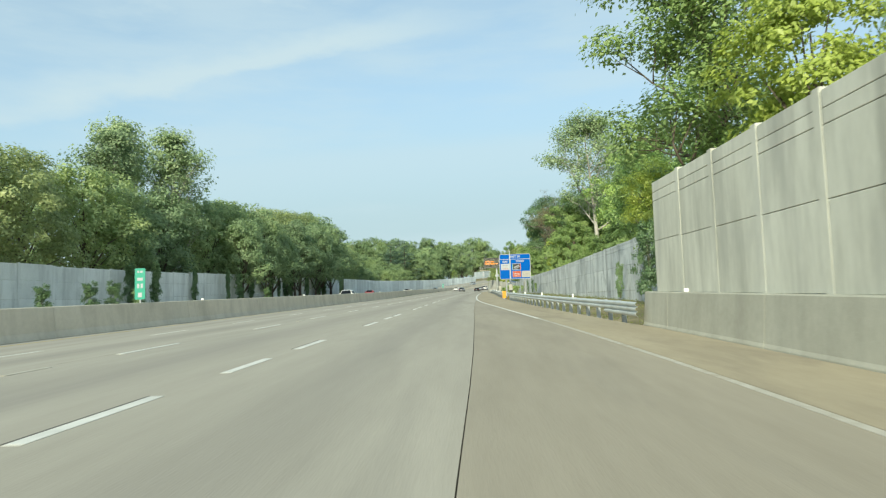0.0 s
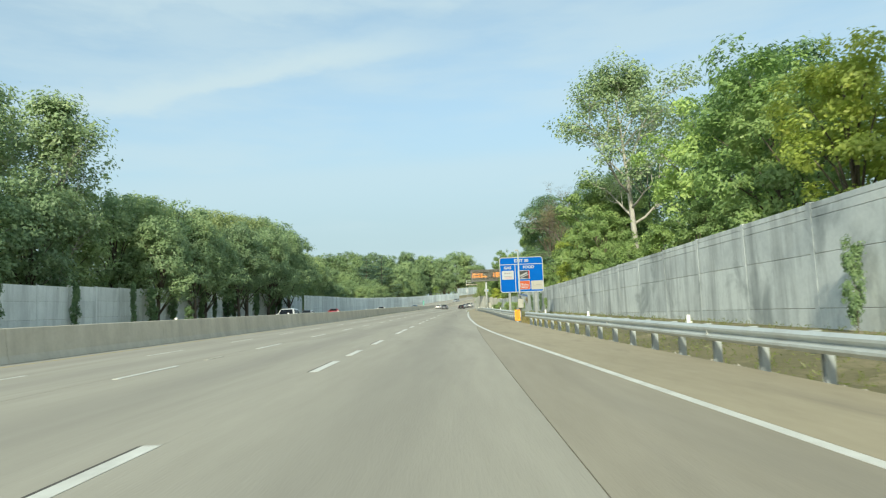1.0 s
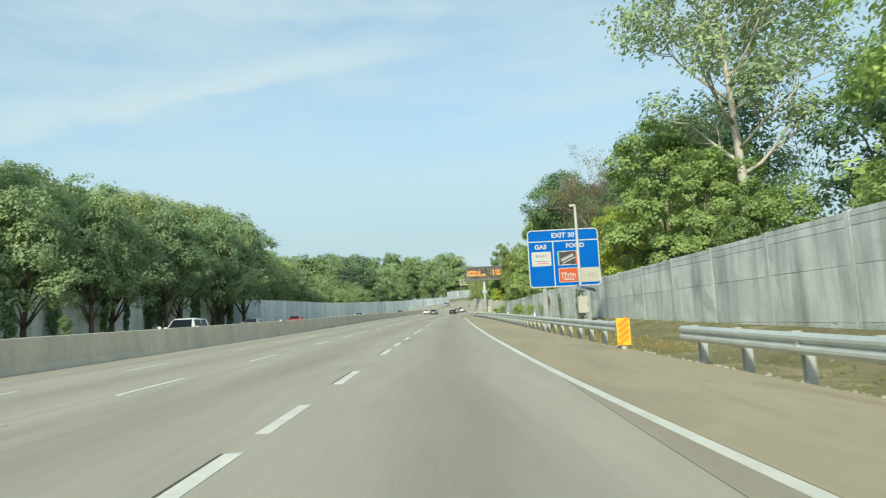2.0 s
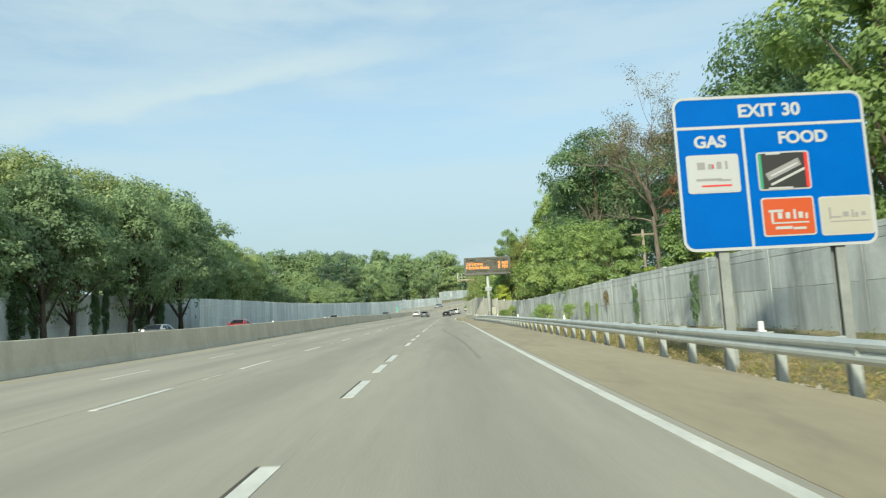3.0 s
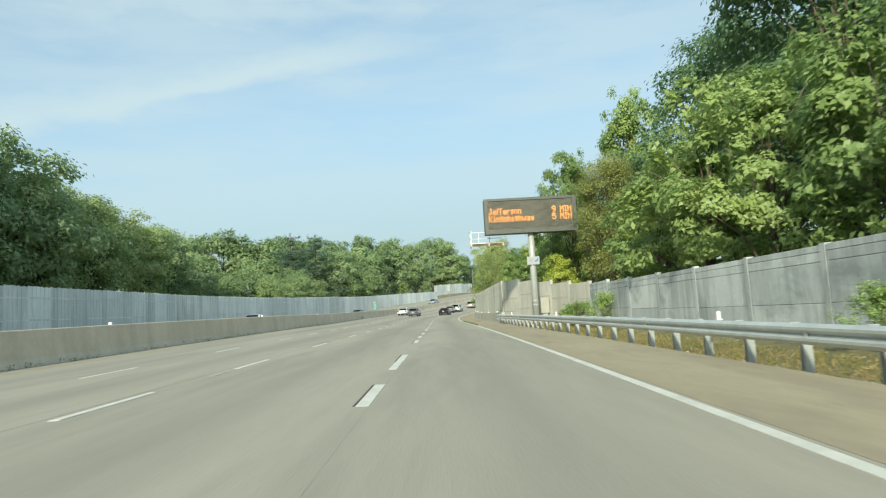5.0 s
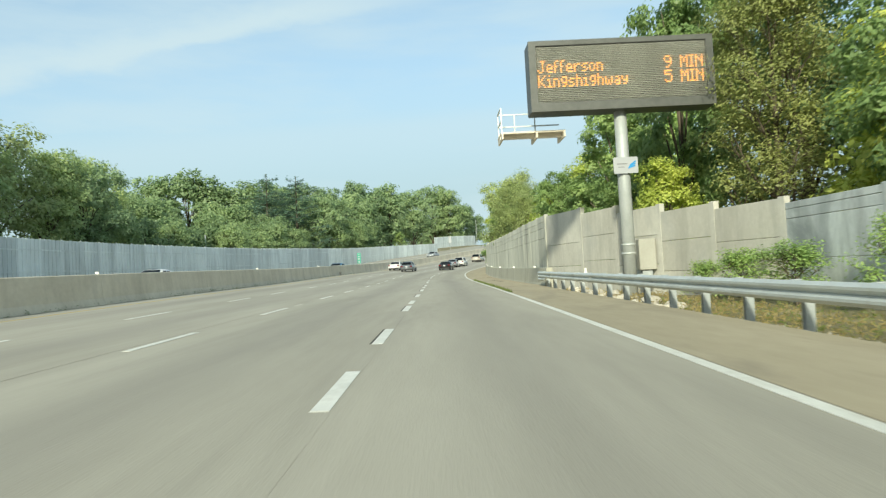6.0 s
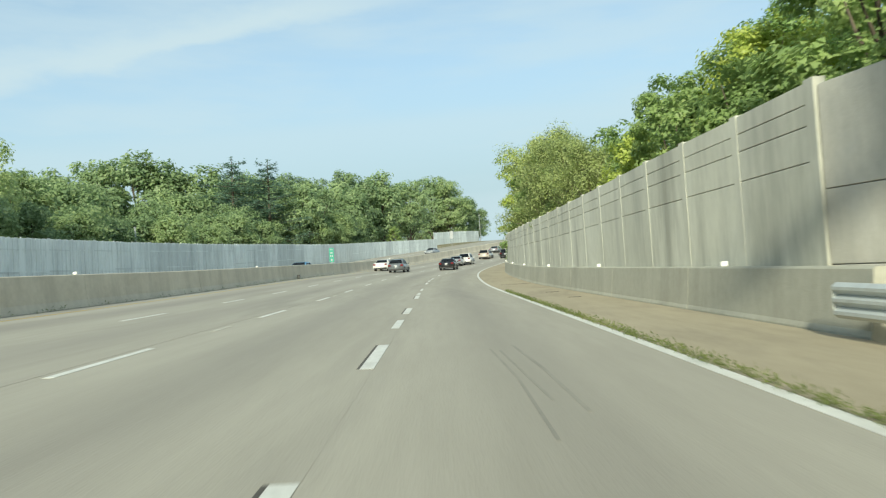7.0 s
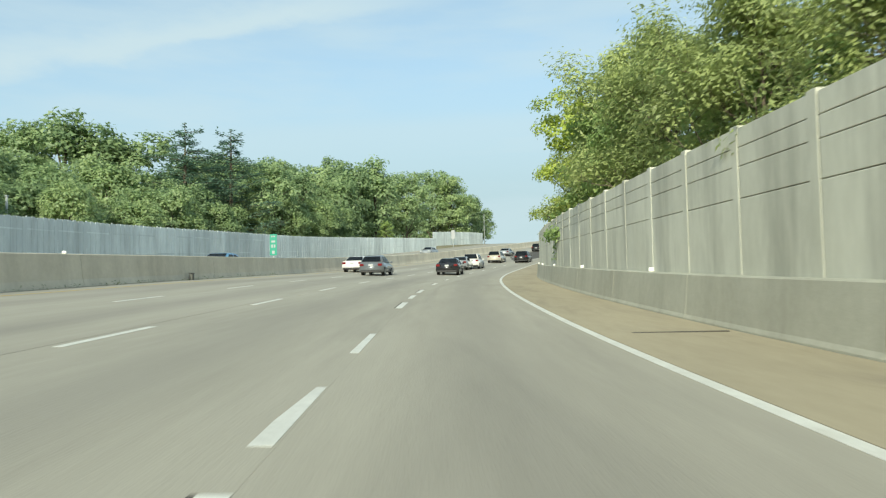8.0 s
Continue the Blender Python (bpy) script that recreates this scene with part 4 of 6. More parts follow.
def message_sign():
    K = 1.095
    x, y = 0.18, 182.15
    g = post_foot(x, y)
    ob = thing("message_sign", pose(x, y, g, 0, 0, 2.0) @ Matrix.Scale(K, 4), "large dark electronic message sign with amber letters on one steel pole", "message sign")
    top = (13.16 - g) / K
    w, h, d = 6.30, 2.42, 0.75
    zc = top - h / 2
    part("case", box(bmesh.new(), -w / 2, w / 2, 0, d, zc - h / 2, zc + h / 2, 0.03), M_DMS_CASE, ob, "dark metal case")
    bm = bmesh.new()
    for a in ((-w / 2, w / 2, -0.155, -0.003, zc + h / 2 - 0.17, zc + h / 2), (-w / 2, w / 2, -0.155, -0.003, zc - h / 2, zc - h / 2 + 0.30),
              (-w / 2, -w / 2 + 0.24, -0.155, -0.003, zc - h / 2 + 0.30, zc + h / 2 - 0.17), (w / 2 - 0.24, w / 2, -0.155, -0.003, zc - h / 2 + 0.30, zc + h / 2 - 0.17)):
        box(bm, *a)
    part("frame", bm, M_DMS_CASE, ob, "dark face frame")
    fw, fz0, fz1 = w - 0.48, zc - h / 2 + 0.30, zc + h / 2 - 0.17
    n = 12
    for i in range(n):
        a = -fw / 2 + fw * i / n
        part("face_panel", cube_of(a + 0.004, a + fw / n - 0.004, -0.012, -0.003, fz0 + 0.004, fz1 - 0.004), M_DMS_FACE, ob)
    slat = data_of("visor_slat", box(bmesh.new(), -fw / 2, fw / 2, -0.145, -0.0125, -0.003, 0.003), M_VISOR)
    z = fz0 + 0.80 - 0.031 - 0.062 * 12
    while z < fz1 - 0.01:
        if z > fz0 + 0.01:
            share("visor_slat", slat, ob, Matrix.Translation((0, 0, z)))
        z += 0.062
    for text, dz, mins in (("Jefferson", 1.234, "9"), ("Kingshighway", 0.738, "5")):
        matrix_text(text, ob, -fw / 2 + 0.06, fz0 + dz)
        matrix_text(mins, ob, fw / 2 - 1.42, fz0 + dz)
        matrix_text("MIN", ob, fw / 2 - 0.86, fz0 + dz)
    bm = bmesh.new()
    tube(bm, [(0, 0.42, -0.4), (0, 0.42, top - 0.3)], [0.235, 0.205], 20)
    part("pole", bm, M_POLE, ob, "pale steel pole", True)
    bm = bmesh.new()
    tube(bm, [(0, 0.42, 1.72), (0, 0.42, 1.78)], [0.242, 0.242], 20)
    tube(bm, [(0, 0.42, 1.42), (0, 0.42, 1.48)], [0.243, 0.243], 20)
    part("strap", bm, M_GALV, ob, "steel strap", True)
    zs = (8.42 - g) / K
    pl = part("pole_sign", rounded_plate(0.84, 0.56, 0.05, 0.02, y=0.12, z=zs), M_SIGN_WHITE, ob, "small white sign with a blue swoosh")
    bars(pl, M_GREY_BAR, [(-0.12, zs + 0.05, 0.36, 0.04), (-0.16, zs - 0.06, 0.22, 0.03)], y=0.119)
    for k in range(3):
        q = part("swoosh", cube_of(-0.13, 0.13, -0.003, 0, -0.022, 0.022), M_BLUE_BAR, pl, "blue curved mark")
        q.matrix_basis = pose(0.2 + 0.02 * k, 0.117 - 0.001 * k, zs - 0.06 + 0.06 * k, 0, -20 - 8 * k, 0)
    part("cabinet", box(bmesh.new(), 0.34, 0.92, 0.35, 0.72, 0.86, 1.92, 0.02), M_CABINET, ob, "pale equipment cabinet")
    bm = bmesh.new()
    box(bm, 0.45, 0.80, 0.45, 0.65, 0.30, 0.86, 0.01)
    part("cabinet_base", bm, M_GALV_DULL, ob)
    # service walkway behind, ending past the case
    wz = zc - h / 2 - 0.64
    cw = part("catwalk", cube_of(-w / 2 - 0.98, -w / 2 + 1.3, d + 0.35, d + 0.43, wz, wz + 0.14), M_CATWALK, ob, "tan steel service catwalk")
    for k in range(6):
        part("plank", cube_of(-w / 2 - 0.98, -w / 2 + 1.3, d + 0.05 + 0.19 * k, d + 0.20 + 0.19 * k, wz + 0.14, wz + 0.20), M_CATWALK, cw)
    for sx in (-w / 2 - 0.96, -w / 2 + 0.25, -w / 2 + 1.22):
        part("bracket", cube_of(sx, sx + 0.06, d - 0.05, d + 1.2, wz - 0.06, wz + 0.138), M_CATWALK, cw)
    for sx in (-w / 2 - 0.95, -w / 2 - 0.35, -w / 2 + 0.4):
        for yy in (d + 1.14,):
            part("rail_post", cube_of(sx, sx + 0.04, yy, yy + 0.04, wz + 0.20, wz + 1.05), M_GALV, cw)
    part("rail_post", cube_of(-w / 2 - 0.95, -w / 2 - 0.91, d + 0.10, d + 0.14, wz + 0.20, wz + 1.05), M_GALV, cw)
    for zz in (0.6, 1.05):
        part("hand_rail", cube_of(-w / 2 - 0.95, -w / 2 + 1.3, d + 1.14, d + 1.18, wz + zz, wz + zz + 0.04), M_GALV, cw)
        part("hand_rail", cube_of(-w / 2 - 0.95, -w / 2 - 0.91, d + 0.14, d + 1.14, wz + zz, wz + zz + 0.04), M_GALV, cw)
    return ob


message_sign()


def camera_mast():
    x, y = 1.70, 84.4
    g = post_foot(x, y)
    ob = thing("camera_mast", pose(x, y, g), "slim pale pole with a traffic sensor arm, solar panel and cabinet", "pole")
    top = 7.5 - g
    bm = bmesh.new()
    tube(bm, [(0, 0, -0.3), (0, 0, top)], [0.075, 0.055], 14)
    part("pole", bm, M_POLE, ob, "", True)
    part("sensor", box(bmesh.new(), -0.25, 0.02, -0.06, 0.06, top - 0.05, top + 0.06, 0.01), M_CABINET, ob, "white sensor head")
    z0 = 2.65 - g
    cab = part("cabinet", box(bmesh.new(), -0.22, 0.24, -0.42, -0.09, z0, z0 + 0.74, 0.015), M_CABINET, ob, "white equipment cabinet")
    part("door", box(bmesh.new(), -0.20, 0.22, -0.432, -0.421, z0 + 0.02, z0 + 0.72, 0.004), M_CABINET, cab)
    part("latch", cube_of(0.17, 0.195, -0.445, -0.433, z0 + 0.33, z0 + 0.43), M_BLACK, cab)
    part("conduit_box", cube_of(-0.16, 0.10, -0.36, -0.1, z0 - 0.12, z0 - 0.002), M_BLACK, ob, "dark box under the cabinet")
    bm = bmesh.new()
    tube(bm, [(-0.05, -0.25, z0 + 0.74), (0.02, -0.25, z0 + 0.95), (0.22, -0.25, z0 + 1.05)], [0.03, 0.03, 0.03], 8)
    part("arm", bm, M_GALV, ob)
    pn = part("solar_panel", box(bmesh.new(), -0.42, 0.42, -0.5, 0.5, 0, 0.04), M_BACK, ob, "tilted solar panel")
    pn.matrix_basis = pose(0.22, -0.25, z0 + 1.05, 13, 16, 0)
    part("cells", cube_of(-0.39, 0.39, -0.47, 0.47, 0.0405, 0.046), M_SOLAR, pn, "dark solar cells")
    return ob


camera_mast()


def hazard_marker():
    m = frame_at(RAIL_U(72.3) - 0.05, 72.3, -0.1)
    ob = thing("hazard_marker", m, "yellow and black striped marker at the guard rail end", "marker")
    part("cushion", box(bmesh.new(), -0.10, 0.14, -0.04, 0.5, 0.42, 0.84, 0.03), M_GALV_DULL, ob, "steel end cap")
    p = part("plate", rounded_plate(0.36, 0.72, 0.02, 0.012, y=-0.06, z=0.56), M_AMBER, ob, "amber reflective plate")
    for k in range(4):
        q = part("stripe", cube_of(-0.21, 0.21, -0.064, -0.0605, -0.045, 0.045), M_AMBER_DARK, p, "darker slanted stripe")
        q.matrix_basis = pose(0, 0, 0.33 + 0.16 * k, 0, -38, 0) @ Matrix.Diagonal((0.82, 1, 1, 1))
    part("leg", cube_of(-0.06, 0.06, 0.0, 0.12, -0.1, 0.43), M_GALV_DULL, ob)
    return ob


hazard_marker()


def mile_marker(s):
    m = frame_at(U_BAR - 0.31, s, 1.2)
    ob = thing("mile_marker", m, "narrow green mile marker sign standing on the median barrier", "road sign", "mile markers on the median")
    part("post", cube_of(-0.03, 0.03, 0.02, 0.06, 0.02, 1.55), M_GALV_DULL, ob)
    part("plate", rounded_plate(0.52, 1.52, 0.04, 0.012, z=0.94), M_SIGN_GREEN, ob, "green plate")
    bars(ob, M_SIGN_WHITE, [(-0.09, 1.53, 0.10, 0.10), (0.07, 1.53, 0.13, 0.10), (0, 1.17, 0.28, 0.14), (-0.09, 0.84, 0.11, 0.22), (0.09, 0.84, 0.11, 0.22), (0, 0.40, 0.20, 0.22)], y=-0.002, label="white writing")
    return ob


mile_marker(32.4)
mile_marker(255.0)
drain = thing("junction_box", frame_at(U_BAR + 0.16, 241.6, -0.02), "small dark junction box at the foot of the median barrier", "utility box")
part("body", cube_of(-0.10, 0.10, -0.11, 0.11, 0.0, 0.34, 0.02), M_DMS_CASE, drain)
part("lid", cube_of(-0.115, 0.115, -0.125, 0.125, 0.345, 0.385, 0.01), M_BLACK, drain, "black lid")


def delineator(m, label="short white reflector post"):
    ob = thing("reflector", m, label, "reflector", "reflectors along the barriers")
    bm = bmesh.new()
    tube(bm, [(0, 0, 0), (0, 0, 0.17)], [0.045, 0.042], 10)
    part("body", bm, M_MARK, ob)
    part("foot", cube_of(-0.055, 0.055, -0.055, 0.055, 0.0, 0.025), M_MARK, ob)
    return ob


first = delineator(frame_at(RAIL_U(32.0) + 0.1, 32.0, 0.72), "short white reflector post on the guard rail")
for k in (42, 51.5, 61, 91, 109, 127, 145, 163, 181):
    copy_thing(first, frame_at(RAIL_U(k) + 0.1, k, 0.72))


def barrier_reflector(m):
    ob = thing("barrier_reflector", m, "small white reflector on top of the concrete barrier", "reflector", "reflectors along the barriers")
    part("body", box(bmesh.new(), -0.07, 0.07, -0.03, 0.03, 0, 0.10, 0.012), M_MARK, ob)
    return ob


first = barrier_reflector(frame_at(RAIL_U(18) + 0.44, 18, 1.05))
for k in (6, -6, 195.3, 205, 214.6, 224, 233, 242, 251, 260, 269, 278, 288):
    copy_thing(first, frame_at(RAIL_U(k) + 0.44, k, 1.05 if k < 100 else 0.90))
for k in (40, 64, 88, 112, 136, 160, 184, 208, 232, 256, 280):
    copy_thing(first, frame_at(U_BAR - 0.31, k, 1.22))


def wooden_pole(x, y, h):
    g = post_foot(x, y)
    ob = thing("utility_pole", pose(x, y, g), "weathered wooden utility pole behind the sound wall", "utility pole")
    bm = bmesh.new()
    tube(bm, [(0, 0, -0.3), (0, 0, h)], [0.16, 0.11], 10)
    part("pole", bm, M_WOOD, ob, "", True)
    part("crossarm", cube_of(-0.9, 0.9, -0.06, 0.06, h - 0.45, h - 0.33), M_WOOD, ob)
    return ob


wooden_pole(10.5, 134.4, 6.9)


def light_pole(u, s, h):
    ob = thing("light_pole", frame_at(u, s, -0.2), "plain pale steel pole beside the board fence", "pole")
    bm = bmesh.new()
    tube(bm, [(0, 0, -0.2), (0, 0, h)], [0.14, 0.10], 12)
    part("shaft", bm, M_POLE, ob, "", True)
    part("cap", cube_of(-0.12, 0.12, -0.12, 0.12, h, h + 0.12), M_POLE, ob)
    return ob


light_pole(-40.0, 262.0, 7.4)
light_pole(-43.2, 436.5, 11.0)


def small_sign(u, s):
    ob = thing("small_sign", frame_at(u, s, 0.0), "small white roadside sign across the highway", "road sign")
    part("post", cube_of(-0.05, 0.05, 0.0, 0.06, -0.3, 4.2), M_GALV_DULL, ob)
    part("plate", rounded_plate(1.0, 2.3, 0.3, 0.03, y=-0.04, z=3.1), M_SIGN_WHITE, ob, "white plate")
    return ob


small_sign(-31.5, 370.0)


# ---- trees ----
def leaf_mesh(name, centres, normals, sizes, rng, mat, per=1, spread=0.45, slim=0.55, simple=False):
    """Many small leaves round the centres: folded quads, or plain triangles for trees that stay far off."""
    n = len(centres) * per
    sz = np.repeat(sizes, per)
    c = np.repeat(centres, per, 0) + np.clip(rng.normal(0, 1, (n, 3)), -1.6, 1.6) * sz[:, None] * spread * 2
    nm = np.repeat(normals, per, 0) + rng.normal(0, 1, (n, 3)) * 0.32
    nm /= np.linalg.norm(nm, axis=1)[:, None] + 1e-9
    a = np.cross(nm, rng.normal(0, 1, (n, 3)))
    a /= np.linalg.norm(a, axis=1)[:, None] + 1e-9
    b = np.cross(nm, a)
    sz = sz * rng.uniform(0.65, 1.35, n)
    a, b = a * sz[:, None] * 0.5, b * sz[:, None] * 0.5 * slim
    if simple:
        k = 3
        v = np.stack([c - a - 0.9 * b, c + a, c - 0.3 * a + 1.3 * b], 1).reshape(-1, 3)
    else:
        k = 4
        fold = nm * sz[:, None] * 0.10
        v = np.stack([c - a, c + b + fold - 0.15 * a, c + a, c - b + fold - 0.15 * a], 1).reshape(-1, 3)
    me = bpy.data.meshes.new(name)
    me.vertices.add(k * n)
    me.vertices.foreach_set("co", v.astype(np.float32).ravel())
    me.loops.add(k * n)
    me.loops.foreach_set("vertex_index", np.arange(k * n, dtype=np.int32))
    me.polygons.add(n)
    me.polygons.foreach_set("loop_start", np.arange(0, k * n, k, dtype=np.int32))
    me.update(calc_edges=True)
    me.materials.append(mat)
    return me


def clump_points(rng, clumps, n):
    """Leaves on the upper shells of many small clumps (x, y, z, radius, outward x, y, z), with tails hanging below."""
    C = np.array(clumps)
    w = C[:, 3] ** 2
    L = C[rng.choice(len(C), n, p=w / w.sum())]
    d = rng.normal(0, 1, (n, 3))
    d += 0.55 * L[:, 4:7]
    d /= np.linalg.norm(d, axis=1)[:, None]
    low = d[:, 2] < -0.15
    d[low, 2] *= rng.choice([-1.0, -0.6, 0.35], low.sum())
    r = L[:, 3] * np.clip(rng.normal(0.92, 0.16, n), 0.35, 1.25)
    p = L[:, :3] + d * r[:, None] * (1.0, 1.0, 0.72)
    nor = d * 0.8 + 0.45 * L[:, 4:7] + (0, 0, 0.35)
    return p, nor


def make_lobes(rng, h, radius, base, count, flat=0.85):
    """Lobes of a crown between base and h."""
    out = [(0.0, 0.0, base + (h - base) * 0.50, radius * 0.62, (h - base) * 0.42)]
    for i in range(count):
        t = (i + 0.5) / count
        z = base + (h - base) * (0.08 + 0.86 * t)
        env = math.sin(math.pi * min(0.97, 0.22 + 0.70 * t)) ** 0.7
        a = i * 2.399 + rng.uniform(-0.6, 0.6)
        rr = radius * env * rng.uniform(0.42, 0.82)
        lr = radius * rng.uniform(0.24, 0.44)
        out.append((rr * math.cos(a), rr * math.sin(a), min(z, h - lr * flat * 0.9), lr, lr * flat))
    return out


def lobe_clumps(rng, lobes, per, small):
    """Clumps over the lobes, uneven in size, fewer on the undersides."""
    out = []
    for x, y, z, lr, lz in lobes:
        for k in range(max(5, int(per * (lr / lobes[1][3]) ** 1.4))):
            d = rng.normal(0, 1, 3)
            d /= np.linalg.norm(d)
            if d[2] < -0.35 and rng.random() < 0.6:
                d[2] *= -1
            q = rng.uniform(0.72, 1.0)
            rc = lr * small * rng.uniform(0.65, 1.35)
            out.append((x + d[0] * lr * q, y + d[1] * lr * q, z + d[2] * lz * q, rc, *d))
    return out


def tree_kind(seed, h, radius, base, lobes, leaf, n, mat, bark, trunk_r=0.02, flat=0.85, per=10, small=0.41, slim=0.55, spread=0.35, simple=False):
    """Trunk and crown meshes of one kind of tree with a full crown, standing at the origin."""
    rng = np.random.default_rng(seed)
    lob = make_lobes(rng, h, radius, base, lobes, flat)
    bm = bmesh.new()
    r0 = h * trunk_r
    path, rad = [], []
    for i in range(8):
        t = i / 7
        path.append((0.02 * h * math.sin(2.1 * t + seed), 0.018 * h * math.sin(2.7 * t + 2 * seed), -0.3 + t * h * 0.86))
        rad.append(r0 * (1.25 if i == 0 else 1.0) * (1 - 0.86 * t))
    tube(bm, path, rad, 9)
    for j, (x, y, z, lr, lz) in enumerate(lob[1:]):
        z0 = max(base * 0.75, z * 0.62)
        k = min(int(z0 / (h * 0.86) * 7), 6)
        p0 = Vector(path[k])
        p3 = Vector((x, y, z + lz * 0.2))
        mid = p0.lerp(p3, 0.5) + Vector((0, 0, 0.18 * (p3 - p0).length))
        tube(bm, [p0, mid, p3], [rad[k] * 0.5, rad[k] * 0.3, rad[k] * 0.08 + 0.01], 6)
    trunk = data_of("trunk", bm, bark)
    trunk.polygons.foreach_set("use_smooth", [True] * len(trunk.polygons))
    p, d = clump_points(rng, lobe_clumps(rng, lob, per, small), n)
    crown = leaf_mesh("crown", p, d, np.full(n, leaf), rng, mat, slim=slim, spread=spread, simple=simple)
    return trunk, crown


def open_kind(seed, h, reach, fork, leaf, n, mat, bark, trunk_r=0.02, limbs=17, clump=0.75, forks=(6, 4), bare=lambda p: False, lean=0.0, slim=0.55, simple=False, up=0.85):
    """A tree with an open crown: limbs, branches and twigs that fork, leaf clumps at the ends and sky between them."""
    rng = np.random.default_rng(seed)
    bm = bmesh.new()
    r0 = h * trunk_r
    path = [Vector((lean * t * h + 0.02 * h * math.sin(2.3 * t + seed), 0.018 * h * math.sin(2.9 * t + 2 * seed), -0.3 + 0.9 * h * t)) for t in (i / 9 for i in range(10))]
    rad = [r0 * (1.25 if i == 0 else 1.0) * (1 - 0.85 * i / 9) for i in range(10)]
    tube(bm, path, rad, 9)
    ends = []

    def grow(p0, way, length, r, level):
        pts, d = [p0], way.normalized()
        for k in range(4):
            d = (d + Vector(rng.normal(0, 0.13, 3)) + Vector((0, 0, 0.10))).normalized()
            pts.append(pts[-1] + d * length / 4)
        tube(bm, pts, [r, r * 0.8, r * 0.62, r * 0.45, r * 0.25], (7, 5, 4, 3)[level])
        if level < 2:
            kids = forks[level]
            for k in range(kids):
                t = 0.32 + 0.68 * (k + rng.uniform(0.2, 0.9)) / kids
                i = min(int(t * 4), 3)
                q = pts[i].lerp(pts[i + 1], t * 4 - i)
                side_ = d.cross(Vector(rng.normal(0, 1, 3))).normalized()
                grow(q, d * 0.6 + side_ * 0.8 + Vector((0, 0, 0.25)), length * rng.uniform(0.38, 0.6), max(r * 0.5 * (1 - 0.3 * t), 0.012), level + 1)
        if level > 0:
            ends.append((pts[-1], d))
            if level == 2:
                ends.append((pts[2], d))

    for i in range(limbs):
        t = (i + 0.5) / limbs
        z = fork + (0.88 * h - fork) * t
        k = min(int((z + 0.3) / (0.9 * h) * 9), 8)
        p0 = path[k].lerp(path[k + 1], (z + 0.3) / (0.9 * h) * 9 - k)
        a = i * 2.399 + rng.uniform(-0.5, 0.5)
        out = reach * (math.sin(math.pi * (0.24 + 0.66 * t)) ** 0.8) * rng.uniform(0.7, 1.1)
        grow(p0, Vector((math.cos(a), math.sin(a), up * (0.55 + 0.9 * t))), out, max(rad[k] * 0.52, 0.03), 0)
    trunk = data_of("trunk", bm, bark)
    trunk.polygons.foreach_set("use_smooth", [True] * len(trunk.polygons))
    clumps = []
    for p, d in ends:
        if not bare(p):
            clumps.append((p.x, p.y, p.z, clump * rng.uniform(0.5, 1.25), d.x, d.y, d.z))
    p, d = clump_points(rng, clumps, n)
    crown = leaf_mesh("crown", p, d, np.full(n, leaf), rng, mat, slim=slim, spread=0.4, simple=simple)
    return trunk, crown


def conifer_kind(seed, h, radius, n, mat):
    """A pine with a pointed top and flat, ragged branch layers that hang a little and stand apart."""
    rng = np.random.default_rng(seed)
    bm = bmesh.new()
    tube(bm, [(0, 0, -0.3), (0, 0, h * 0.5), (0, 0, h)], [h * 0.018, h * 0.010, 0.02], 8)
    pts, nor = [], []
    tiers = 15
    for i in range(tiers):
        t = i / (tiers - 1)
        R = radius * (1.0 - t) ** 0.62 * (0.62, 1.0, 0.8)[i % 3] + 0.10
        for k in range(7):
            a = 2 * math.pi * (k + rng.uniform(-0.35, 0.35)) / 7 + 1.3 * i
            rr = R * rng.uniform(0.55, 1.25)
            z = h * (0.12 + 0.86 * t) + rng.normal(0, 0.25)
            tip = Vector((rr * math.cos(a), rr * math.sin(a), z + rr * rng.uniform(0.0, 0.42)))
            tube(bm, [(0, 0, z), tip], [0.05, 0.012], 4)
            for q in rng.uniform(0.12, 1.0, max(3, int(n / 400 * rr))) ** 0.8:
                w = 0.06 + 0.30 * rr * q * (1.15 - q)
                side_ = rng.normal(0, w)
                pts.append((tip.x * q - math.sin(a) * side_, tip.y * q + math.cos(a) * side_, z + (tip.z - z) * q + rng.normal(0, 0.13)))
                nor.append((0.2 * math.cos(a), 0.2 * math.sin(a), 1.0))
    trunk = data_of("trunk", bm, M_BARK)
    crown = leaf_mesh("crown", np.array(pts), np.array(nor), np.full(len(pts), 0.40), rng, mat, spread=0.16, slim=0.4, simple=True)
    return trunk, crown


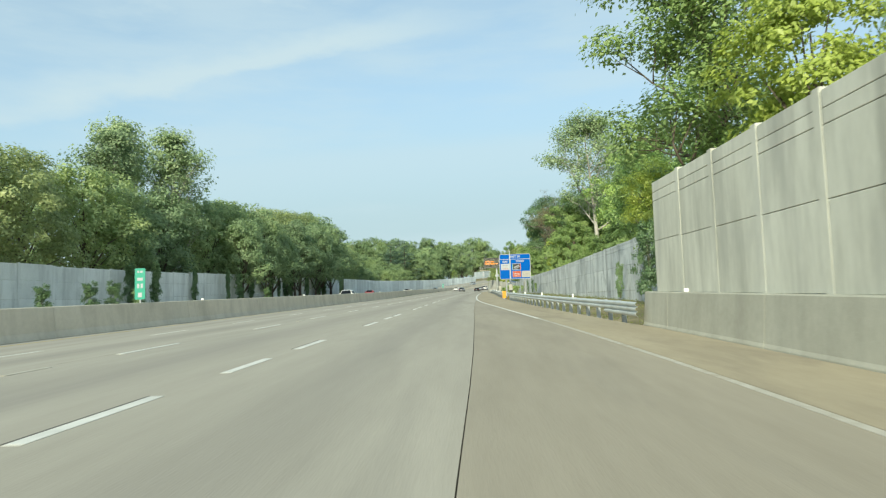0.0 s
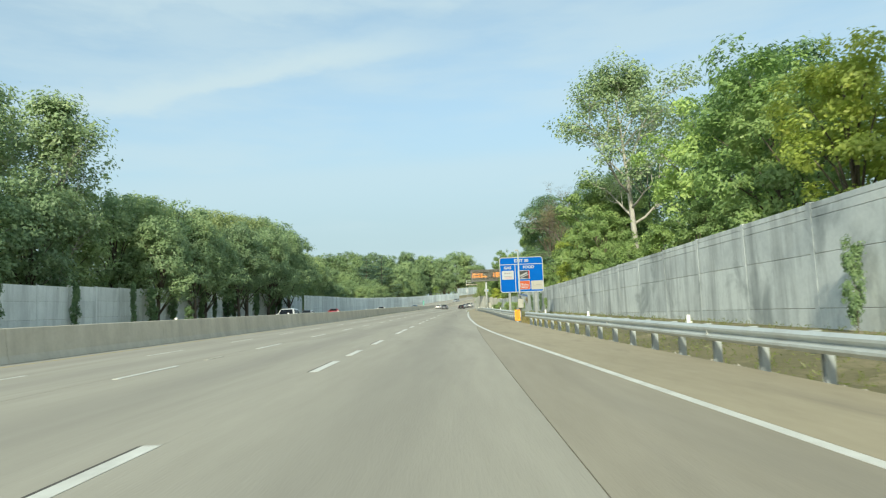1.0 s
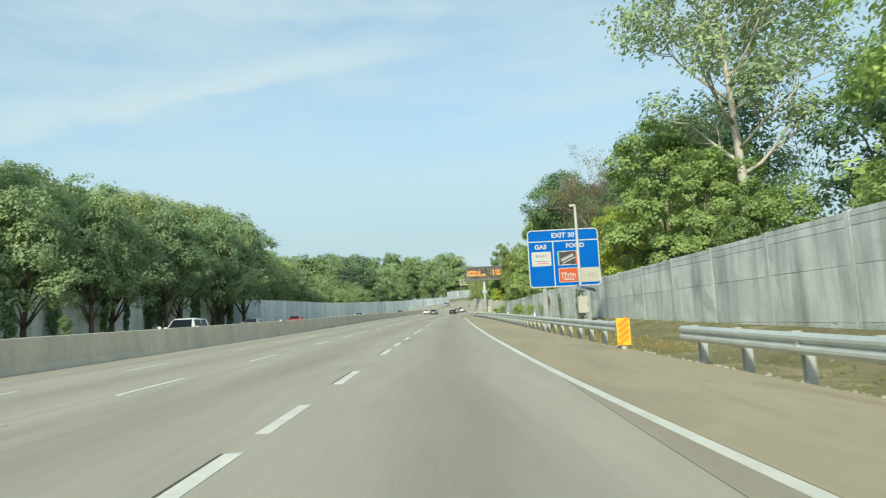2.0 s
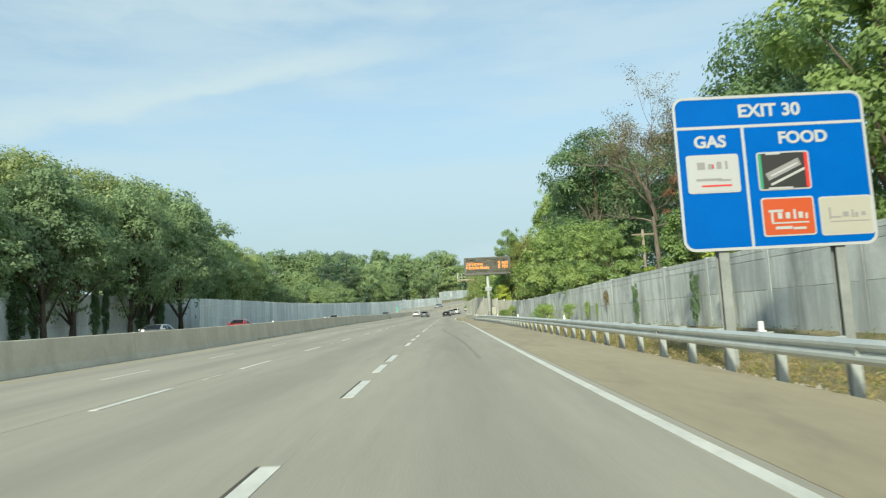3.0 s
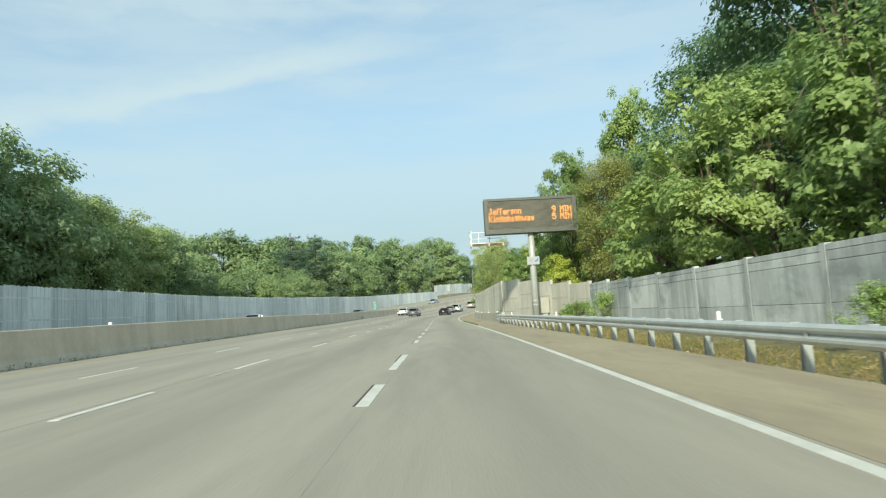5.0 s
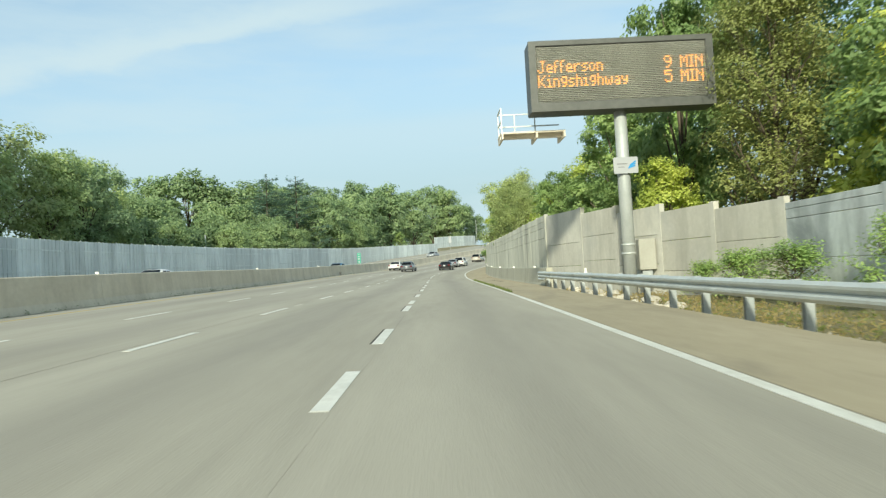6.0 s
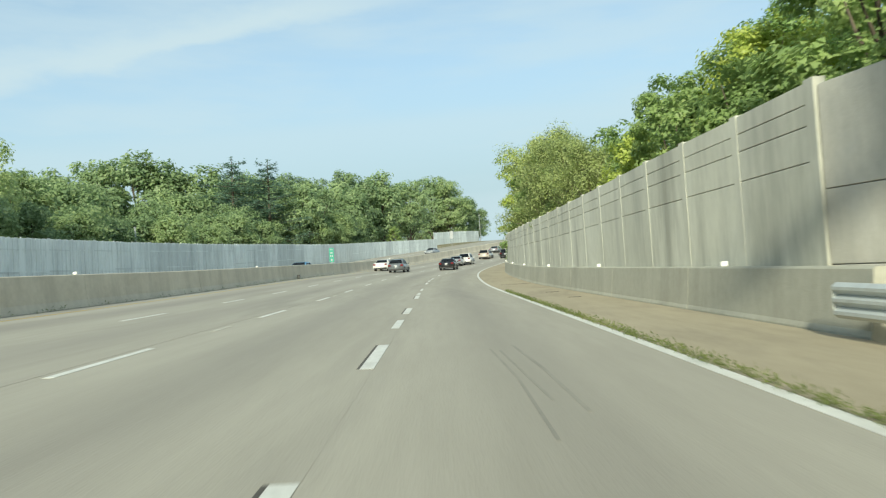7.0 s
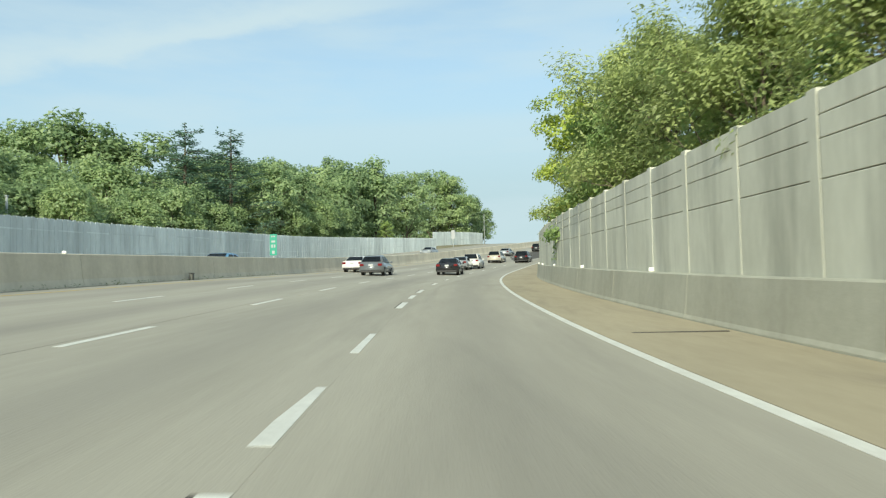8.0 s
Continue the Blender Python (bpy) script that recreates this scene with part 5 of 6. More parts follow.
KINDS = {
    # near trees on the camera's side
    "broad_dark": tree_kind(1, 17, 6.2, 2.0, 17, 0.28, 30000, M_LEAF["dark"], M_BARK, simple=True, slim=0.62, small=0.34, per=14),
    "broad_green": tree_kind(2, 15, 5.2, 1.5, 16, 0.29, 20000, M_LEAF["green"], M_BARK, simple=True, slim=0.62, small=0.34, per=14),
    "maple_light": tree_kind(4, 9, 3.2, 0.6, 15, 0.19, 15000, M_LEAF["light"], M_BARK, flat=1.25, small=0.30, simple=True, slim=0.75),
    "maple_young": tree_kind(5, 8, 2.5, 0.4, 13, 0.24, 9000, M_LEAF["light"], M_BARK, flat=1.5, small=0.30),
    "yellow": tree_kind(6, 9, 3.2, 0.8, 14, 0.26, 10000, M_LEAF["yellow"], M_BARK, flat=1.1, small=0.32),
    "sycamore": open_kind(7, 18, 5.2, 6.0, 0.27, 15000, M_LEAF["grey"], M_BARK_PALE, 0.017, clump=0.7, lean=-0.05),
    "dying": open_kind(8, 19, 9.0, 9.5, 0.22, 13000, M_LEAF["dying"], M_BARK_GREY, 0.023, limbs=12, clump=0.6, forks=(8, 6), bare=lambda p: p.x < -2.2 and p.z < 14 or p.z < 8, up=0.6),
    "wispy": open_kind(9, 9, 3.4, 0.8, 0.19, 26000, M_LEAF["wispy"], M_BARK, 0.018, limbs=14, clump=0.70, forks=(6, 3), slim=0.45, up=1.1, simple=True),
    "olive": open_kind(19, 12, 3.6, 0.8, 0.15, 30000, M_LEAF["olive"], M_BARK, 0.016, limbs=20, clump=0.72, slim=0.45, up=1.2),
    "tall_fine": open_kind(3, 21, 5.0, 2.5, 0.25, 40000, M_LEAF["light"], M_BARK, 0.015, limbs=20, clump=0.95, up=1.0),
    "yellow_fine": tree_kind(6, 10, 3.4, 0.8, 17, 0.20, 19000, M_LEAF["yellow"], M_BARK, flat=1.1, small=0.30),
    "light_fine": tree_kind(4, 11, 3.8, 0.8, 17, 0.205, 22000, M_LEAF["light"], M_BARK, flat=1.05, small=0.30, simple=True, slim=0.75),
    "back_dark": tree_kind(10, 16, 6.2, 1.5, 15, 0.38, 13000, M_LEAF["dark"], M_BARK, simple=True),
    # trees across the highway and far off
    "left_dark": tree_kind(11, 18, 6.8, 2.6, 19, 0.42, 12000, M_LEAF["left"], M_BARK, simple=True, slim=0.7, small=0.30, per=17),
    "left_green": tree_kind(12, 18, 6.4, 3.8, 18, 0.38, 15000, M_LEAF["left_b"], M_BARK, simple=True, slim=0.7, small=0.30, per=17),
    "left_pale": tree_kind(14, 18, 7.2, 3.6, 18, 0.41, 12500, M_LEAF["pale"], M_BARK, simple=True, slim=0.6, small=0.30, per=17),
    "left_over": tree_kind(15, 18, 6.6, 3.0, 19, 0.40, 14000, M_LEAF["left"], M_BARK, simple=True, slim=0.7, small=0.30, per=17),
    "left_tall": open_kind(13, 25, 5.6, 6.0, 0.42, 13000, M_LEAF["grey"], M_BARK_PALE, 0.014, clump=0.85, simple=True, slim=0.7, limbs=19, up=1.5),
    "far_a": tree_kind(21, 17, 6.4, 0.8, 15, 0.75, 4600, M_LEAF["wood"], M_BARK, simple=True, slim=0.7, per=9),
    "far_b": tree_kind(22, 19, 6.8, 0.8, 15, 0.75, 4800, M_LEAF["left"], M_BARK, simple=True, slim=0.7, per=9),
    "far_c": tree_kind(23, 13, 5.6, 0.5, 14, 0.68, 4200, M_LEAF["wood"], M_BARK, simple=True, slim=0.7, per=9),
    "mid_a": tree_kind(24, 17, 6.4, 0.8, 17, 0.52, 10500, M_LEAF["wood"], M_BARK, simple=True, slim=0.7, small=0.28, per=18),
    "mid_b": tree_kind(25, 19, 6.8, 0.8, 17, 0.52, 10500, M_LEAF["left"], M_BARK, simple=True, slim=0.7, small=0.28, per=18),
    "mid_c": tree_kind(26, 13, 5.6, 0.5, 16, 0.46, 8500, M_LEAF["wood"], M_BARK, simple=True, slim=0.7, small=0.28, per=18),
    "pine": conifer_kind(31, 17, 6.0, 11000, M_LEAF["pine"]),
    "bush": open_kind(41, 2.2, 1.5, 0.1, 0.13, 3600, M_LEAF["green"], M_BARK, 0.014, limbs=14, clump=0.26, forks=(4, 3), up=0.9),
    "thicket": tree_kind(45, 4.5, 1.5, 0.1, 12, 0.17, 7000, M_LEAF["dark"], M_BARK, 0.012, flat=1.2),
    "shrub": tree_kind(42, 3.0, 0.75, 0.05, 9, 0.15, 3200, M_LEAF["dark"], M_BARK, 0.012),
    "vine": tree_kind(43, 3.2, 0.9, 0.3, 9, 0.17, 2200, M_LEAF["light"], M_BARK, 0.01),
    "creeper": tree_kind(46, 2.2, 0.36, 1.1, 8, 0.09, 700, M_LEAF["dying"], M_BARK_GREY, 0.008, flat=1.4),
    "hanging": tree_kind(44, 4.6, 0.62, 0.1, 11, 0.22, 3000, M_LEAF["dark"], M_BARK, 0.02, flat=1.6, simple=True, slim=0.7),
}
LABELS = {
    "broad_dark": ("broad dark green deciduous tree behind the sound wall", "tree"),
    "broad_green": ("large green deciduous tree behind the sound wall", "tree"),
    "maple_light": ("bright green young maple tree behind the sound wall", "tree"),
    "maple_young": ("small bright green maple tree over the sound wall", "tree"),
    "yellow": ("yellow-green tree in early autumn colour behind the wall", "tree"),
    "sycamore": ("tall sycamore with pale bark and a thin crown", "tree"),
    "dying": ("half-bare dying tree with brown leaves and grey limbs", "tree"),
    "wispy": ("wispy light green tree with thin branches", "tree"),
    "olive": ("feathery olive-yellow tree behind the message sign", "tree"),
    "tall_fine": ("tall spreading cottonwood behind the sound wall", "tree"),
    "yellow_fine": ("yellow-green tree in early autumn colour behind the wall", "tree"),
    "light_fine": ("bright green maple tree behind the sound wall", "tree"),
    "back_dark": ("dark green deciduous tree in the wood behind the wall", "tree"),
    "left_dark": ("dense dark green tree across the highway", "tree"),
    "left_over": ("high-crowned dark green tree before the pale wall", "tree"),
    "left_green": ("dense green tree across the highway", "tree"),
    "left_tall": ("tall grey-green tree rising over its neighbours", "tree"),
    "left_pale": ("dense pale olive-green tree across the highway", "tree"),
    "creeper": ("withered brown creeper on the sound wall", "vine"),
    "hanging": ("dark ivy climbing an old trunk before the pale wall", "vine"),
    "far_a": ("distant green deciduous tree", "tree"),
    "far_b": ("distant dark green deciduous tree", "tree"),
    "far_c": ("distant light green rounded tree", "tree"),
    "mid_a": ("green deciduous tree behind the board fence", "tree"),
    "mid_b": ("dusky green deciduous tree behind the board fence", "tree"),
    "mid_c": ("rounded green tree behind the board fence", "tree"),
    "pine": ("tall dark pine with layered branches", "tree"),
    "bush": ("leafy green bush growing behind the guard rail", "bush"),
    "thicket": ("tall dark leafy bush grown against the sound wall", "bush"),
    "shrub": ("narrow dark green shrub beside the sound wall", "bush"),
    "vine": ("light green climbing vine on the sound wall", "vine"),
}
TOPS = {}


def crown_top(kind):
    """Height of a kind's crown, but for stray leaves."""
    if kind not in TOPS:
        me = KINDS[kind][1]
        co = np.empty(3 * len(me.vertices), np.float32)
        me.vertices.foreach_get("co", co)
        TOPS[kind] = float(np.percentile(co[2::3], 98.5))
    return TOPS[kind]


t_rng = random.Random(5)


def plant(kind, x, y, height=None, turn=None, wide=1.0, drop=0.0):
    h0 = crown_top(kind)
    k = 1.0 if height is None else height / h0
    m = Matrix.Translation((x, y, post_foot(x, y) - drop)) @ Matrix.Rotation(t_rng.uniform(0, 6.28) if turn is None else turn, 4, "Z") @ Matrix.Diagonal((k * wide, k * wide, k, 1))
    name = LABELS[kind][1]
    ob = thing(name, m, *LABELS[kind], group="plants along the highway")
    a, b = new("trunk", KINDS[kind][0]), new("crown", KINDS[kind][1])
    a.parent = b.parent = ob
    return ob


def plant_to(kind, x, y, top, **more):
    """A tree whose top reaches that height of the world."""
    return plant(kind, x, y, top - post_foot(x, y), **more)


def side(u, s):
    p = at(u, s)
    return p.x, p.y


# camera's side, behind the walls
# beside the merging lane
for kind, x, y, h in (
        ("maple_light", 11.6, 13, 9), ("yellow_fine", 12.4, 27.2, 12.2), ("tall_fine", 11.0, 34.8, 22),
        ("broad_green", 18, 42, 9), ("maple_light", 11.8, 32, 7.6), ("maple_light", 12.0, 41, 8.5), ("back_dark", 19.5, 51.5, 11.5), ("yellow_fine", 12.6, 53.0, 9.8),
        ("light_fine", 14.4, 60.5, 11.2)):
    plant(kind, x, y, h)
# beside the first guard rail
for kind, x, y, top in (
        ("broad_green", 15.8, 66, 16.2), ("maple_light", 11.4, 68, 8.2), ("back_dark", 19.5, 75, 20.4), ("maple_light", 11.5, 75.5, 8.0), ("broad_green", 15.2, 77.5, 17.0),
        ("maple_light", 11.6, 88.5, 8.2), ("maple_young", 10.5, 83, 7.4), ("light_fine", 10.8, 93.0, 11.4), ("back_dark", 20.8, 92, 16.5), ("light_fine", 14.8, 102.8, 14.6), ("light_fine", 12.2, 104.8, 16.6),
        ("back_dark", 18.5, 108, 18.5), ("broad_dark", 17.0, 120.5, 20.9)):
    plant_to(kind, x, y, top)
# behind the dry verge: bright young trees at the wall, dark tall ones behind them
for kind, x, y, top in (
        ("yellow_fine", 11.3, 117.6, 12.4), ("maple_young", 10.6, 124.2, 9.8), ("yellow", 9.4, 128.4, 6.4), ("maple_light", 7.2, 131.4, 9.9), ("maple_light", 6.9, 136.8, 10.9), ("maple_light", 7.6, 142, 11.4),
        ("maple_light", 8.0, 147.4, 12.2), ("maple_young", 7.6, 152.6, 13.0), ("maple_light", 6.8, 158, 13.4), ("maple_young", 6.3, 163.3, 14.2),
        ("broad_dark", 19.5, 133, 17.5), ("back_dark", 20, 142.5, 19.5), ("broad_dark", 20.5, 151, 21.5), ("broad_dark", 13.4, 163.2, 25.2), ("back_dark", 18.5, 171, 22.5)):
    plant_to(kind, x, y, top)
# round the message sign and on
for kind, x, y, top, *wide in (
        ("light_fine", 7.6, 169.3, 13.0), ("maple_light", 7.0, 174.8, 12.2), ("olive", 6.0, 183, 15.9), ("light_fine", 4.4, 188, 17.4, 0.62), ("broad_dark", 17.2, 182, 25.5), ("light_fine", 12.2, 196.5, 24.8, 0.55),
        ("back_dark", 9.8, 187.5, 17.0), ("yellow", 9.0, 178.6, 13.2), ("light_fine", 4.6, 200, 15.4), ("broad_green", 8.8, 204.5, 16.2), ("maple_light", 4.4, 195.0, 11.2), ("broad_green", 9.2, 212.5, 16.0),
        ("yellow_fine", 4.4, 206.4, 12.9), ("maple_light", 4.2, 212.4, 12.4), ("maple_young", 3.1, 217.5, 12.2), ("maple_young", 2.9, 222.5, 12.6), ("wispy", 1.3, 240.0, 16.6), ("yellow_fine", 1.5, 251.5, 16.8)):
    plant_to(kind, x, y, top, wide=wide[0] if wide else 1.0)
plant_to("sycamore", 14.2, 96.0, 26.8, turn=0.0, wide=1.0)
dying = plant_to("dying", 12.3, 137.2, 21.3, turn=-0.3)
inward = dying.matrix_basis.inverted()
bm = bmesh.new()
tube(bm, [inward @ Vector(p) for p in ((12.5, 137.1, 11.0), (12.0, 137.2, 13.6), (11.0, 137.6, 15.4), (9.6, 138.2, 16.2), (7.8, 138.9, 16.4), (5.8, 139.5, 17.0))], [0.30, 0.26, 0.20, 0.15, 0.09, 0.03], 8)
for p0, p1, p2 in (((9.6, 138.2, 16.2), (8.8, 138.0, 17.3), (7.4, 137.8, 18.2)), ((8.6, 138.6, 16.3), (7.6, 138.4, 15.6), (6.8, 138.2, 15.5)), ((7.0, 139.1, 16.6), (6.4, 138.7, 17.4), (5.5, 138.6, 17.8)),
                   ((11.0, 137.6, 15.4), (10.4, 137.2, 17.2), (9.2, 137.0, 18.8)), ((12.6, 137.0, 12.0), (13.4, 136.2, 13.2), (14.4, 135.2, 14.0))):
    tube(bm, [inward @ Vector(p) for p in (p0, p1, p2)], [0.07, 0.045, 0.012], 5)
part("limb", bm, M_BARK_GREY, dying, "bare grey limb reaching over the wall", True)
rng_ = np.random.default_rng(77)
spots_ = [(*(inward @ Vector(p)), r, 0.0, -0.5, 0.3) for p, r in (((13.9, 135.2, 13.9), 0.9), ((14.9, 135.0, 14.3), 0.8), ((13.2, 135.4, 12.9), 0.7), ((14.3, 134.8, 12.7), 0.7), ((13.0, 135.8, 11.4), 0.5))]
p_, n_ = clump_points(rng_, spots_, 1500)
dry_ = new("dry_leaves", leaf_mesh("dry_leaves", p_, n_, np.full(len(p_), 0.22), rng_, M_LEAF["brown"], slim=0.6, spread=0.4))
dry_.parent = dying
tagged(dry_, "withered red-brown leaves")
for kind, u, s, h in (
        ("yellow", 10.5, 184.6, 5.2), ("maple_light", 10.2, 202.5, 6.9), ("light_fine", 10.4, 208.3, 7.8), ("yellow", 10.4, 213.6, 6.8), ("wispy", 9.6, 219, 7.4), ("wispy", 9.5, 225.3, 9.0), ("maple_light", 10.6, 228.8, 8.2), ("wispy", 9.5, 231.5, 9.4), ("maple_light", 9.6, 236, 8.6), ("maple_light", 9.4, 241, 9.0), ("yellow", 10.2, 245, 8.5), ("wispy", 9.8, 250, 9.2),
        ("maple_light", 10, 254, 8.4), ("maple_light", 11, 261, 8.4), ("broad_green", 13, 269, 9.5), ("maple_light", 10, 277, 8), ("maple_light", 10.5, 286, 8), ("broad_green", 13, 296, 10),
        ("maple_light", 10, 308, 7.5), ("far_c", 13, 320, 9), ("far_a", 12, 336, 9), ("far_a", 14, 353, 10), ("far_c", 13, 370, 10), ("far_a", 14, 390, 10)):
    plant(kind, *side(u, s), h)

# across the highway: the row behind the pale wall, overhanging it, with taller open crowns behind
for i, (s, h, kind) in enumerate(((40, 16, "left_green"), (51, 16.5, "left_dark"), (61, 16.5, "left_pale"), (70, 17, "left_pale"),
                                  (79, 17.2, "left_green"), (89, 16.5, "left_dark"), (98, 17, "left_dark"), (107, 17.5, "left_green"), (116, 17.5, "left_dark"), (125, 19, "left_green"), (134, 18.5, "left_dark"),
                                  (143, 19.2, "left_pale"), (152, 19.7, "left_pale"), (161, 20.8, "left_pale"), (170, 21.5, "left_pale"), (179, 21.8, "left_green"), (187, 22.0, "left_dark"), (195, 21.2, "left_dark"), (202, 19.4, "left_dark"),
                                  (209, 18.4, "left_green"), (217, 17.4, "left_green"), (225, 17.0, "left_pale"), (232, 15.5, "left_green"))):
    plant(kind, *side(-43.2 - 1.6 * (i % 2), s), h, wide=t_rng.uniform(0.88, 1.08) * (0.92 if h > 20 else 1.0))
for x, y, top in ((-50.6, 103.5, 29.4), (-59.8, 103.2, 31.4), (-54.5, 93, 27.5)):
    plant_to("left_tall", x, y, top, wide=0.98)
for s in range(60, 170, 27):
    plant("left_dark", *side(-56, s), 17)
for i, s in enumerate((57, 79, 84, 98, 109, 112.5, 121, 129.5, 133, 141.5, 143, 152, 156.5, 163.5, 167, 171)):
    plant("hanging", *side(LEFT_U(s) + 0.7 + 0.6 * (i % 3), s), 5.0 + 0.9 * ((i * 7) % 5) / 4, wide=0.42 + 0.14 * ((i * 3) % 4))
for i, s in enumerate((116, 125.5, 131.5, 143, 149, 160.5, 166, 174)):
    plant("left_over", *side(LEFT_U(s) + 1.3 + 0.5 * (i % 2), s), (14.2, 15.6, 14.8, 16.6, 15.4, 17.4, 16.8, 18.2)[i], wide=(0.98, 0.8, 1.08, 0.86, 1.1, 0.84, 1.05, 0.92)[i])
for u, s, h in ((-41, 178, 12), (-43, 186, 14), (-42, 195, 12), (-44, 206, 14), (-45, 218, 13)):
    plant("far_b", *side(u, s), h)
for kind, x, y, h in (("left_dark", -60, 193, 20), ("left_dark", -50, 237, 14), ("left_green", -56, 250, 17),
                      ("mid_c", -62, 278, 14.5), ("mid_c", -50, 279, 11), ("mid_a", -60, 264, 14), ("mid_c", -42, 290, 9), ("mid_c", -44, 272, 8.5)):
    plant(kind, x, y, h)
for kind, x, y, top, *wide in (("mid_a", -65.3, 309, 30.8, 1.18), ("mid_b", -74.5, 311, 30.2), ("mid_a", -58.5, 313, 28.6, 1.18), ("mid_c", -54, 300, 22.5), ("mid_a", -82, 306, 28.4), ("mid_b", -89, 312, 28.6), ("mid_c", -70, 296, 24.5),
                        ("pine", -48.3, 311.3, 28.9, 1.5), ("pine", -42.4, 315.0, 28.8, 1.5), ("mid_b", -50, 322, 26.4), ("mid_b", -37.5, 320, 25.4), ("mid_c", -45.2, 303, 19.8), ("mid_a", -36.5, 336, 26.0), ("light_fine", -22.4, 362, 19.0), ("mid_c", -28.5, 350, 19.5)):
    plant_to(kind, x, y, top, wide=wide[0] if wide else 1.0)

# far woods up the hill, with an understorey behind the fence
f_rng = random.Random(11)
for s in range(236, 335, 5):
    plant(f_rng.choice(("mid_c", "mid_a", "mid_b", "mid_c")), *side(-38.6 - f_rng.uniform(0, 7), s), f_rng.uniform(7, 9.5), wide=1.15)
for kind, x, y, top in (("mid_b", -50.5, 399, 38.2), ("mid_a", -40, 401, 39.6), ("mid_a", -33, 402, 37.2), ("mid_c", -26.5, 399, 34.6), ("mid_b", -20.5, 404, 36.4), ("mid_b", -14, 445, 43.2),
                        ("mid_a", -7.6, 441.7, 40.8), ("mid_c", -1.5, 459.9, 36.4), ("mid_c", 4.2, 470, 32.5), ("mid_b", -58, 396, 39.5), ("mid_a", -66, 392, 39.0), ("mid_a", -75, 395, 40.5)):
    plant_to(kind, x, y, top)
for x in range(-72, 0, 7):
    for k, y in enumerate((352, 372, 394)):
        xx, yy, hh = x + f_rng.uniform(-3, 3) + 4 * k, y + f_rng.uniform(-6, 6) - 0.2 * abs(x), f_rng.uniform(16, 20) * (0.8 if k == 0 else 1.0)
        if xx < -24:
            plant(f_rng.choice(("far_a", "far_b", "far_a", "far_b", "far_c")), xx, yy, hh)
for s in range(425, 580, 28):
    for u in ((-110, -95, 17, 30) if s > 440 else (-64, 17, 30)):
        plant(f_rng.choice(("far_a", "far_b")), *side(u + f_rng.uniform(-3, 3), s + f_rng.uniform(-5, 5)), f_rng.uniform(11, 15))

# growth on and before the walls
for kind, u, s, h, wide in (("thicket", 13.0, 36.4, 4.3, 0.55), ("shrub", 13.2, 45.1, 2.4, 0.45), ("bush", 9.75, 173.6, 1.6, 1.3), ("bush", 9.7, 176.6, 1.5, 1.3), ("bush", 9.6, 179.2, 1.2, 1.1), ("bush", 10.35, 170.6, 2.0, 0.9),
                            ("bush", 10.55, 140.6, 1.6, 1.2), ("bush", 10.6, 143.6, 1.8, 1.2), ("bush", 10.5, 146.4, 1.5, 1.1), ("bush", 10.95, 132.3, 1.6, 0.9), ("vine", 11.72, 129.2, 1.5, 0.45), ("vine", 11.9, 126.8, 1.35, 0.22),
                            ("creeper", 12.02, 124.4, 2.1, 0.75), ("shrub", 12.35, 109.5, 2.3, 0.35), ("shrub", 12.15, 118.0, 2.2, 0.3), ("vine", 12.7, 107, 1.6, 0.5)):
    plant(kind, *side(u, s), h, wide=wide)
for u, s, h in ((-32.0, 61.5, 3.3), (-32.1, 65.5, 3.4), (-32.0, 70.5, 3.1), (-32.3, 55, 3.0), (-32.3, 114, 2.8)):
    plant("shrub", *side(u, s), h, wide=0.85)


def grass_field(name, label, u0, u1, s0, s1, n, size, mat, seed, level=None):
    """Tufts of blades on the ground sheet, or at a level over the pavement."""
    rng = np.random.default_rng(seed)
    p = np.zeros((n, 3))
    uu, ss = rng.uniform(0, 1, n), rng.uniform(s0, s1, n)
    for i in range(n):
        lo = u0(ss[i]) if callable(u0) else u0
        hi = u1(ss[i]) if callable(u1) else u1
        u = lo + (hi - lo) * uu[i]
        p[i] = at(u, ss[i], (ground_height(u, ss[i]) if level is None else level) + size * 0.45)
    nor = rng.normal(0, 1, (n, 3)) * (1, 1, 0.15)
    me = leaf_mesh(name, p, nor, np.full(n, size) * rng.uniform(0.5, 1.3, n), rng, mat, per=4, simple=True, spread=0.35, slim=0.22)
    tagged(new(name, me), label, "grass", kind="stuff")


grass_field("dry_grass", "dry straw-coloured grass on the verge behind the guard rail", lambda s: RAIL_U(s) + 0.55, lambda s: RAIL_U(s) + 3.2, 74, 189, 10000, 0.10, M_LEAF["dry"], 3)
grass_field("verge_grass", "patchy green grass between the guard rail and the wall", lambda s: RAIL_U(s) + 0.8, lambda s: SET_U(s) - 0.2, 23, 178, 7000, 0.11, M_LEAF["turf"], 4)
grass_field("edge_weeds", "thin weeds in the joint beside the edge line", lambda s: SEAM(s) - 0.02, lambda s: SEAM(s) + 0.06, 184, 211, 1700, 0.06, M_LEAF["turf"], 5, level=-0.005)
grass_field("barrier_weeds", "weeds along the foot of the median barrier", U_BAR + 0.04, U_BAR + 0.16, 130, 255, 500, 0.09, M_LEAF["turf"], 6, level=0.0)


